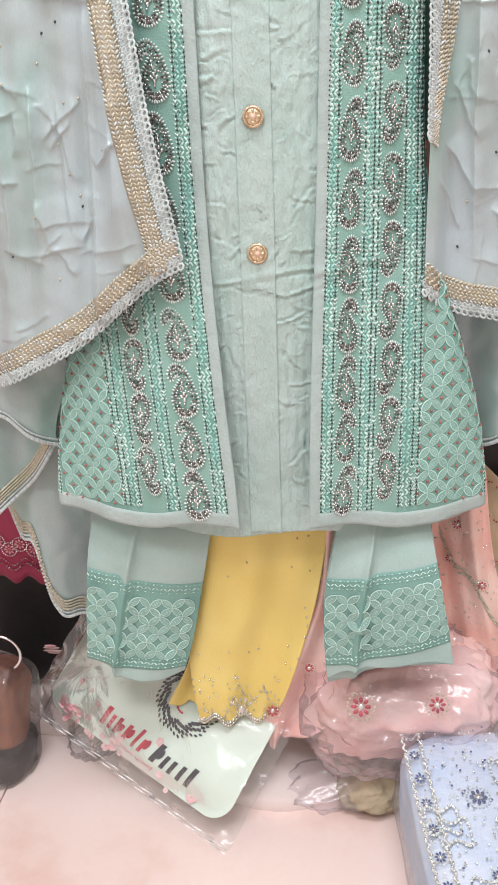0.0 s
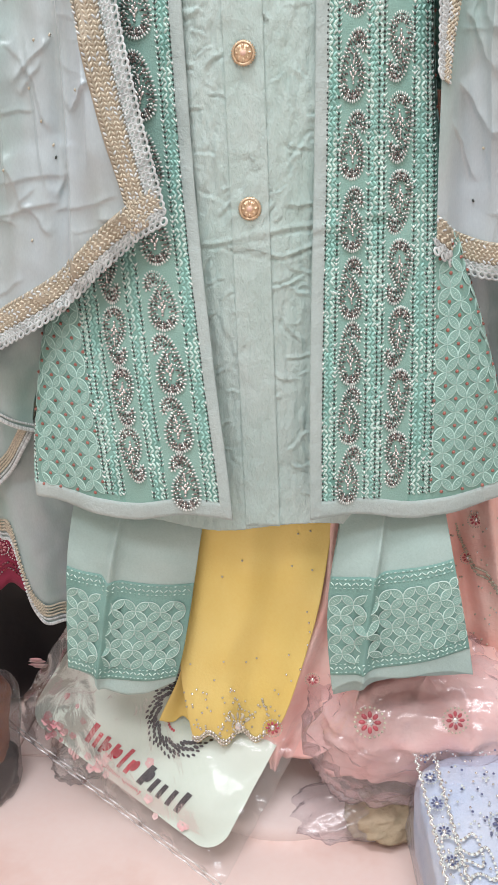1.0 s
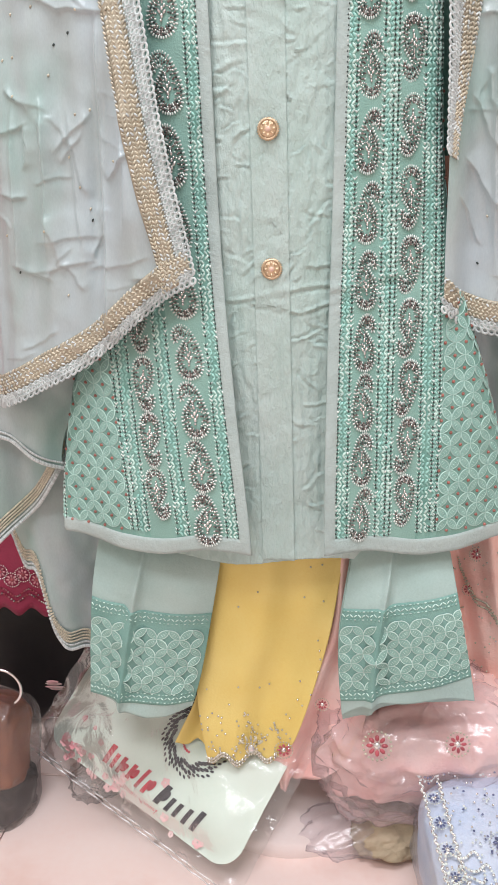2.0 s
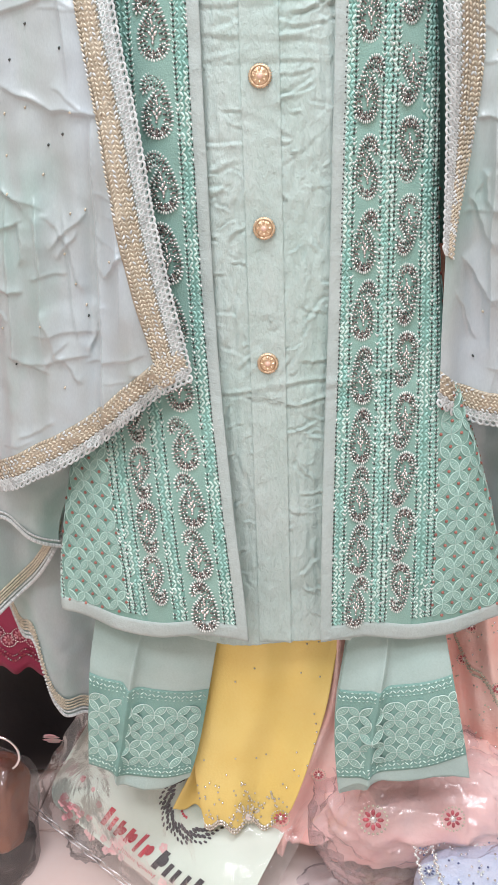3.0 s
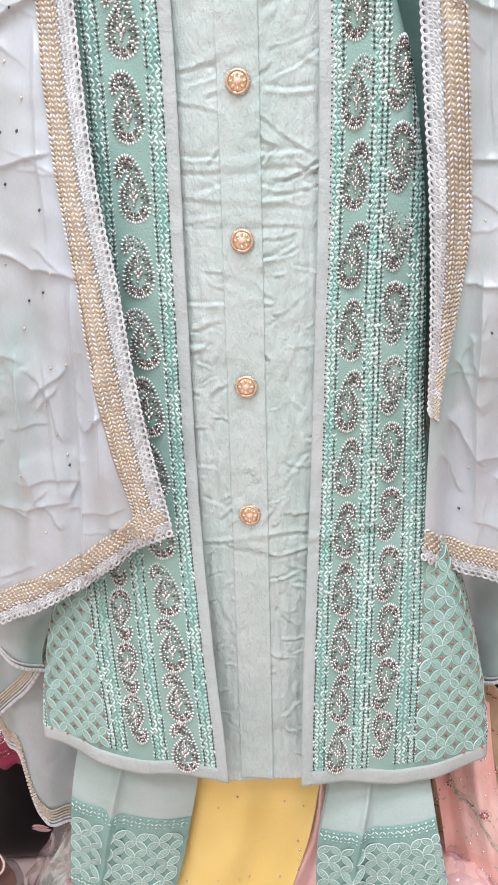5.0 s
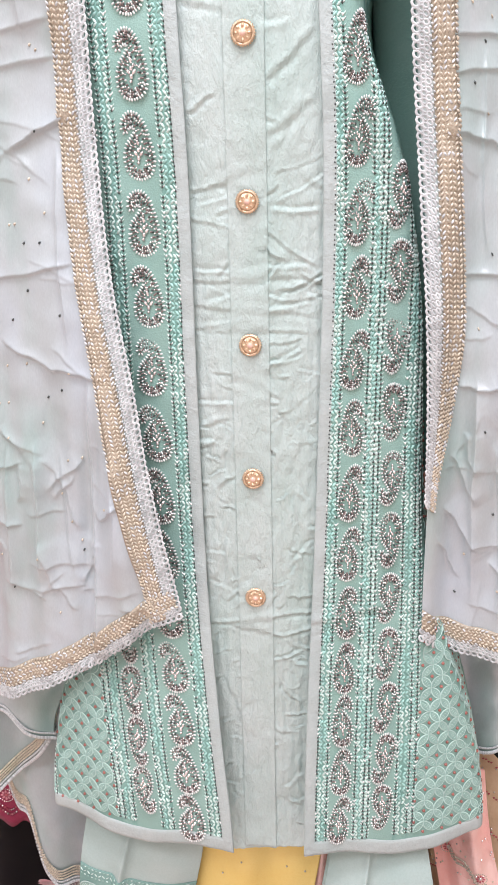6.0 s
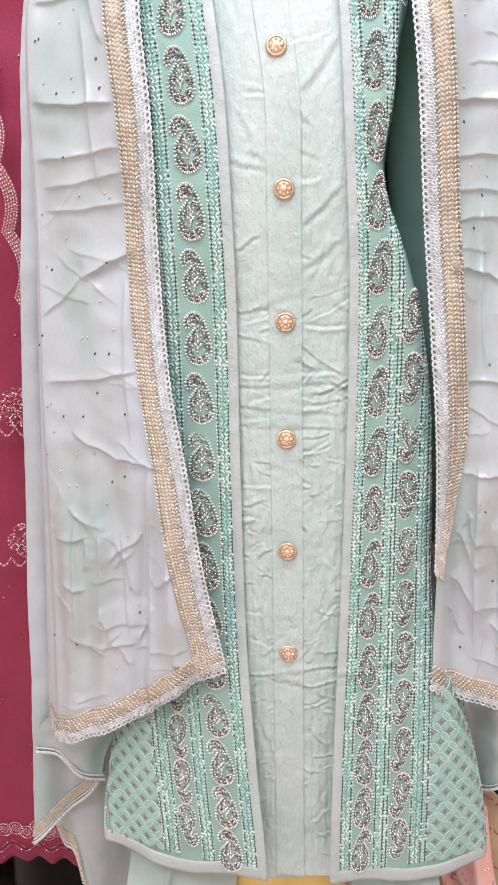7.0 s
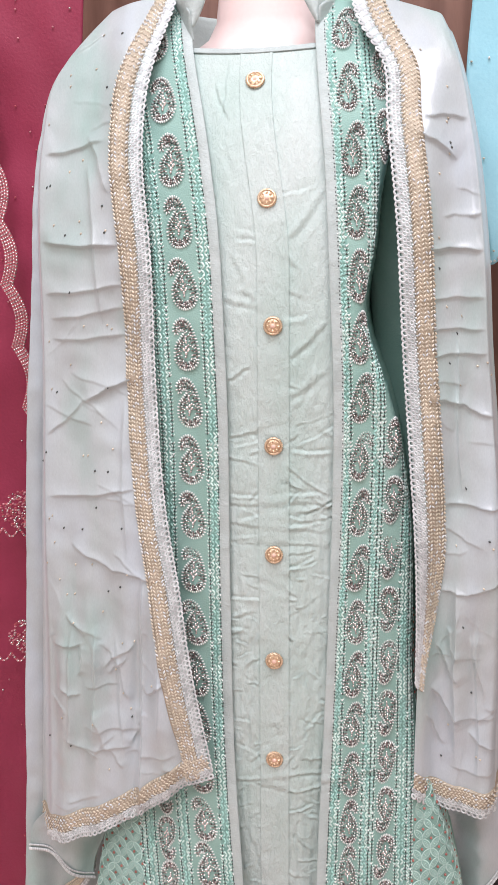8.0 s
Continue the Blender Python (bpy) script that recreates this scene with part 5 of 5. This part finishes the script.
def rosette(soup, c, n, size, mats=(0, 1, 2)):
    """A beaded flower: stone, petals and a ring of beads."""
    n = V(n).normalized()
    ax = n.cross(UP).normalized() if abs(n.z) < 0.95 else RIGHT
    ay = n.cross(ax).normalized()
    soup.dome(V(c), ax, ay, n, size * 0.25, size * 0.25, size * 0.15, mats[2], 10)
    for k in range(8):
        a = k * math.pi / 4
        d = ax * math.cos(a) + ay * math.sin(a)
        soup.dome(V(c) + d * size * 0.5, d, n.cross(d), n, size * 0.24, size * 0.15, size * 0.12, mats[0], 6)
    for k in range(20):
        a = k * math.pi / 10
        d = ax * math.cos(a) + ay * math.sin(a)
        soup.dome(V(c) + d * size * 0.95, ax, ay, n, size * 0.10, size * 0.10, size * 0.10, mats[1], 5)


M_ROSEINK = plain("deep_rose_bead", (0.45, 0.09, 0.11), 0.3)
rs = Soup()
for c, n, sz in (((0.105, -0.013, 0.20), (0, -0.9, 0.35), 0.016), ((0.19, -0.012, 0.205), (0.1, -0.9, 0.4), 0.013), ((0.0, 0.038, 0.15), (0, -1, 0.1), 0.011), ((0.045, 0.043, 0.21), (0, -1, 0.1), 0.008)):
    rosette(rs, c, n, sz)
rs.out("beaded_motif", [M_ROSEINK, M_GOLD, M_SILVER], pink, "deep rose beaded flower motifs")

peach = thing("peach_garment", "coral peach garment with rose embroidery and gold beads", "clothes")
pp = cloth("front", smooth_tab([(0.1, 0.225), (0.22, 0.212), (0.39, 0.186), (0.6, 0.17)]), smooth_tab([(0.1, 0.32), (0.2, 0.30), (0.3, 0.27), (0.5, 0.24)]), lambda x: 0.46 - 0.5 * np.clip(x - 0.2, 0, 1), C(0.12), 0.11, 6, M_PEACH, peach, 0.010)
ps = Soup()
r = random.Random(21)
for uu, vv, sz in ((0.45, 0.25, 0.009), (0.25, 0.4, 0.008), (0.7, 0.45, 0.008)):
    rosette(ps, pp(uu, vv) + V((0, -0.002, 0)), FRONT, sz)
for k in range(120):
    ps.dome(pp(r.random(), r.random()) + V((0, -0.0012, 0)), RIGHT, UP, FRONT, 0.0013, 0.0013, 0.0015, k % 2 + 1, 5)
for k in range(90):
    t = k / 90
    for off in (0, 0.02):
        ps.dome(pp(0.15 + 0.8 * t, min(0.30 + 0.35 * t + off + 0.04 * math.sin(t * 9), 0.99)) + V((0, -0.0014, 0)), RIGHT, UP, FRONT, 0.0014, 0.0014, 0.0016, 1, 5)
ps.out("beaded_motif", [M_ROSEINK, M_GOLD, M_SILVER], peach, "rose flowers and gold beads")
beige = thing("beige_garment", "yellow beige printed garment with beading, slumped behind peach cloth", "clothes")
bp_ = cloth("front", C(0.20), C(0.48), lambda x: 0.47 - 0.95 * np.clip(x - 0.2, 0, 1), C(0.02), 0.20, 9, M_BEIGE, beige, 0.012)
b2 = Soup()
for k in range(160):
    b2.dome(bp_(r.random(), r.random() * 0.8) + V((0, -0.0012, 0)), RIGHT, UP, FRONT, 0.0014, 0.0014, 0.0015, k % 2, 5)
for k in range(5):
    for i in range(70):
        t = i / 70
        b2.dome(bp_(t, 0.05 + 0.13 * k + 0.02 * math.sin(t * 14 + k)) + V((0, -0.0012, 0)), RIGHT, UP, FRONT, 0.0017, 0.0011, 0.0013, 2, 5)
b2.out("beaded_motif", [M_GOLD, M_SILVER, M_ROSEINK], beige, "gold bead rows")

blue = thing("blue_suit_packet", "ice blue embroidered suit packed in clear cellophane on floor", "clothes packet")
bl = lump("folded_suit", (0.270, -0.105, 0.070), (0.112, 0.155, 0.064), M_BLUE, blue, 31, 6.0, 0.04, 3.0, 0.12, 0.10, 90, 60)
bs2 = Soup()
M_NAVY = plain("slate_navy_bead", (0.10, 0.12, 0.24), 0.3)
r = random.Random(33)
top_turn = Matrix.Rotation(0.12, 3, "Z") @ Matrix.Rotation(0.10, 3, "X")


def blue_top(u, v):
    """A place on the upper face of the folded suit."""
    return top_turn @ V((u * 0.106, v * 0.146, 0.066)) + V((0.270, -0.105, 0.070))


for k in range(15):
    rosette(bs2, blue_top(r.uniform(-0.8, 0.8), r.uniform(-0.85, 0.85)), (0, -0.15, 1), r.uniform(0.008, 0.014))
for k in range(9):
    cu_, cv_, rr = r.uniform(-0.8, 0.7), r.uniform(-0.85, 0.85), r.uniform(0.12, 0.22)
    for e in range(46):
        a = e * 0.137
        bs2.dome(blue_top(cu_ + rr * math.cos(a), cv_ + rr * 0.75 * math.sin(a) + 0.05 * math.sin(3 * a)), RIGHT, V((0, 1, 0)), UP, 0.0017, 0.0017, 0.0018, 1 + e % 2, 5)
for k in range(520):
    bs2.dome(blue_top(r.uniform(-0.95, 0.95), r.uniform(-0.95, 0.95)), RIGHT, V((0, 1, 0)), UP, 0.0014, 0.0014, 0.0016, (1, 2, 1, 2, 0)[k % 5], 5)
for k in range(180):
    for row in (-0.98, -0.80):
        bs2.dome(blue_top(row + 0.012 * math.sin(k * 0.9), -0.98 + 1.96 * k / 180), RIGHT, V((0, 1, 0)), UP, 0.0017, 0.0017, 0.0018, (1, 2, 2)[k % 3], 5)
for k in range(9):
    rosette(bs2, blue_top(-0.89, -0.9 + 0.225 * k), (0, -0.15, 1), 0.0085)
bs2.out("beaded_motif", [M_NAVY, M_WHITE, M_SILVER], blue, "slate blue and white beaded flowers")
lump("cellophane", (0.268, -0.105, 0.072), (0.124, 0.170, 0.070), M_PLASTIC, blue, 37, 3.6, 0.06, 3.2, 0.12, 0.10, label="crumpled clear cellophane")

olive = thing("olive_cloth", "dull olive crumpled cloth under clear plastic on floor", "cloth")
lump("crumpled_cloth", (0.125, 0.060, 0.022), (0.055, 0.045, 0.026), M_OLIVE, olive, 41, 2.2, 0.16, 3.4, 0.4)
lump("plastic_cover", (0.085, 0.065, 0.020), (0.080, 0.050, 0.024), M_PINKPL, olive, 43, 2.2, 0.15, 3.4, 0.2)
scrap = thing("plastic_wrap", "crumpled clear plastic wrap on tile floor", "plastic wrap")
lump("wrap", (-0.262, 0.125, 0.022), (0.04, 0.035, 0.028), M_PLASTIC, scrap, 47, 2.2, 0.22, 3.8)

# dark packets and hanger
black = thing("black_packet", "black plastic garment packet with pale pink printed label", "clothes packet")
lump("sleeve", (-0.385, 0.315, 0.118), (0.090, 0.045, 0.116), M_BLACK, black, 51, 5.0, 0.02, 2.0, 0.15, -0.25)
bl2 = Soup()
for k, (w, dz) in enumerate(((0.016, 0.008), (0.022, 0.002), (0.026, -0.006), (0.018, -0.012))):
    bl2.dome(V((-0.350, 0.243 + 0.004 * k, 0.085 + dz)), RIGHT, V((0, 0.2, 1)).normalized(), FRONT, w * 0.6, 0.0022, 0.001, 0, 8)
bl2.out("label", [M_INKPINK], black, "pale pink unreadable label bars", "")
lump("plinth", (-0.52, 0.31, 0.06), (0.10, 0.08, 0.06), M_BLACK, black, 53, 4.0, 0.05)
brown = thing("brown_packet", "russet brown garment packet with chrome hanger hook", "clothes packet")
lump("sleeve", (-0.395, 0.095, 0.112), (0.070, 0.030, 0.062), M_BROWN, brown, 57, 6.0, 0.07, 3.0, -0.35, -0.2)
# black lump added for the dark shadow between the packet and the floor
lump("lower_fold_or_shade", (-0.398, 0.098, 0.034), (0.072, 0.045, 0.034), M_BLACK, brown, 59, 4.0, 0.10, 3.0, -0.35, label="black lump for the shadow below the packet")
hv, hf = [], []
path = [V((-0.350 + 0.026 * math.cos(a), 0.075, 0.196 + 0.026 * math.sin(a))) for a in np.linspace(-0.9, math.pi * 0.95, 26)]
for i, p in enumerate(path):
    d = (path[min(i + 1, 25)] - path[max(i - 1, 0)]).normalized()
    e1 = d.cross(FRONT).normalized()
    for k in range(8):
        a = k * math.pi / 4
        hv.append(p + e1 * 0.0018 * math.cos(a) + FRONT * 0.0018 * math.sin(a))
for i in range(25):
    for k in range(8):
        j = (k + 1) % 8
        hf.append((i * 8 + k, i * 8 + j, i * 8 + 8 + j, i * 8 + 8 + k))
mesh_part("hook", hv, hf, M_CHROME, brown, "bent chrome hook")
lump("cellophane", (-0.392, 0.09, 0.088), (0.078, 0.040, 0.090), M_PLASTIC, brown, 58, 5.0, 0.05, 3.0, -0.35, -0.2)

# garments hung on either side
maroon = thing("maroon_dress", "long crimson maroon dress with beaded scalloped borders, hung on wall", "dress")
mp_ = cloth("front", C(-0.75), smooth_tab([(0.1, -0.335), (0.3, -0.325), (0.9, -0.295), (1.5, -0.25), (1.75, -0.23)]), C(1.75), lambda x: 0.225 + 0.006 * np.cos(x * 160), 0.20, 7, M_MAROON, maroon, 0.014, nu=130)
ms = Soup()
r = random.Random(71)
for k in range(330):
    p = mp_(0.3 + 0.695 * (k / 330), 0.992)
    ms.dome(p + V((0, -0.0015, 0)), RIGHT, UP, FRONT, 0.0017, 0.0017, 0.002, k % 3, 6)
    ms.dome(p + V((0, -0.0015, 0.008)), RIGHT, UP, FRONT, 0.0015, 0.0015, 0.002, (k + 1) % 3, 6)
for k in range(14):
    rosette(ms, mp_(0.45 + 0.04 * k, 0.967) + V((0, -0.003, 0)), FRONT, 0.011)
# two trailing scalloped lines down the cloth
for k in range(420):
    t = k / 420
    zc = 1.55 - 0.55 * t
    x = -0.373 + 0.055 * t + 0.012 * abs(math.sin(t * 22))
    for o_ in (0, 0.0035, 0.007, 0.0105, 0.014):
        ms.dome(V((x - o_, 0.180 + 0.004 * math.sin(t * 9), zc)), RIGHT, UP, FRONT, 0.0018, 0.0018, 0.0022, (k + int(o_ * 500)) % 3, 5)
for zc in (0.94, 0.76):
    for k in range(240):
        a, rr = r.uniform(0, 6.3), 0.035 * r.random() ** 0.5
        ms.dome(V((-0.345 + rr * math.cos(a), 0.181, zc + 0.75 * rr * math.sin(a))), RIGHT, UP, FRONT, r.uniform(0.0012, 0.0024), 0.0016, 0.0025, k % 3, 5)
    for k in range(60):
        t = k / 60
        ms.dome(V((-0.40 + 0.10 * t, 0.181, zc - 0.025 - 0.012 * abs(math.sin(t * 14)))), RIGHT, UP, FRONT, 0.0018, 0.0018, 0.0022, k % 3, 5)
for k in range(120):
    p = mp_(0.55 + 0.44 * r.random(), r.random())
    ms.dome(p + V((0, -0.002, 0)), RIGHT, UP, FRONT, 0.0015, 0.0015, 0.0018, k % 3, 5)
M_PALEPINK = plain("pale_pink_bead", (0.58, 0.24, 0.27), 0.25)
ms.out("beaded_border", [M_PALEPINK, M_SILVER, M_ROSEINK], maroon, "pink and silver beaded scallops")

cyan = thing("cyan_dress", "sky cyan georgette sleeve with scalloped beaded hem, hung behind", "dress")
cp_ = cloth("sleeve", smooth_tab([(1.2, 0.245), (1.27, 0.238), (1.34, 0.224), (1.45, 0.205), (1.54, 0.208), (1.8, 0.22)]), C(0.62), C(1.8), lambda x: 1.258 + 0.003 * np.cos(x * 300), 0.155, 3, M_CYAN, cyan, 0.012)
cs = Soup()
for k in range(150):
    cs.dome(cp_(k / 150, 0.995) + V((0, -0.0015, 0)), RIGHT, UP, FRONT, 0.0016, 0.0018, 0.0018, k % 2, 5)
for k in range(60):
    cs.dome(cp_(r.random(), r.random()) + V((0, -0.0015, 0)), RIGHT, UP, FRONT, 0.0015, 0.0015, 0.0018, k % 2, 5)
cs.out("hem_beading", [M_GOLD, M_WHITE], cyan, "tiny gold and white beads")
dark = thing("dark_garment", "black garment hung low against the wood wall", "clothes")
cloth("front", smooth_tab([(0.1, 0.22), (0.45, 0.24), (0.62, 0.31), (0.8, 0.42)]), C(0.75), lambda x: 0.50 + 0.35 * np.clip(x - 0.24, 0, 0.5), C(0.0), 0.30, 5, M_BLACK, dark, 0.012)

# ---- ceiling lamp and floor tiles ----
lamp = thing("ceiling_light", "flat white ceiling light panel with thin frame", "ceiling light", at=(0.1, -0.70, 2.7))
M_FRAME = plain("white_lamp_frame", (0.8, 0.8, 0.8), 0.4)
bm = bmesh.new()
for x0, x1, y0, y1 in ((-0.53, 0.73, -1.03, -1.00), (-0.53, 0.73, -0.40, -0.37), (-0.53, -0.50, -1.00, -0.40), (0.70, 0.73, -1.00, -0.40)):
    block(bm, x0, x1, y0, y1, 2.665, 2.70, 0.003)
part("frame", bm, M_FRAME, lamp, smooth=False)
tagged(lamp, group="ceiling lights")
copy_thing(lamp, Matrix.Translation((-0.35, -1.75, 2.7)))

tile_mesh = None
for i in range(7):
    for j in range(6):
        x0, y0 = -2.166 + i * 0.602, -2.85 + j * 0.602
        if tile_mesh is None:
            bm = block(bmesh.new(), 0, 0.6, 0, 0.6, -0.02, 0.0, 0.0012)
            t_ = part("tile", bm, M_TILE, floor, smooth=False)
            tile_mesh = t_.data
        else:
            t_ = new("tile", tile_mesh)
            t_.parent = floor
        t_.location = (x0, y0, 0)
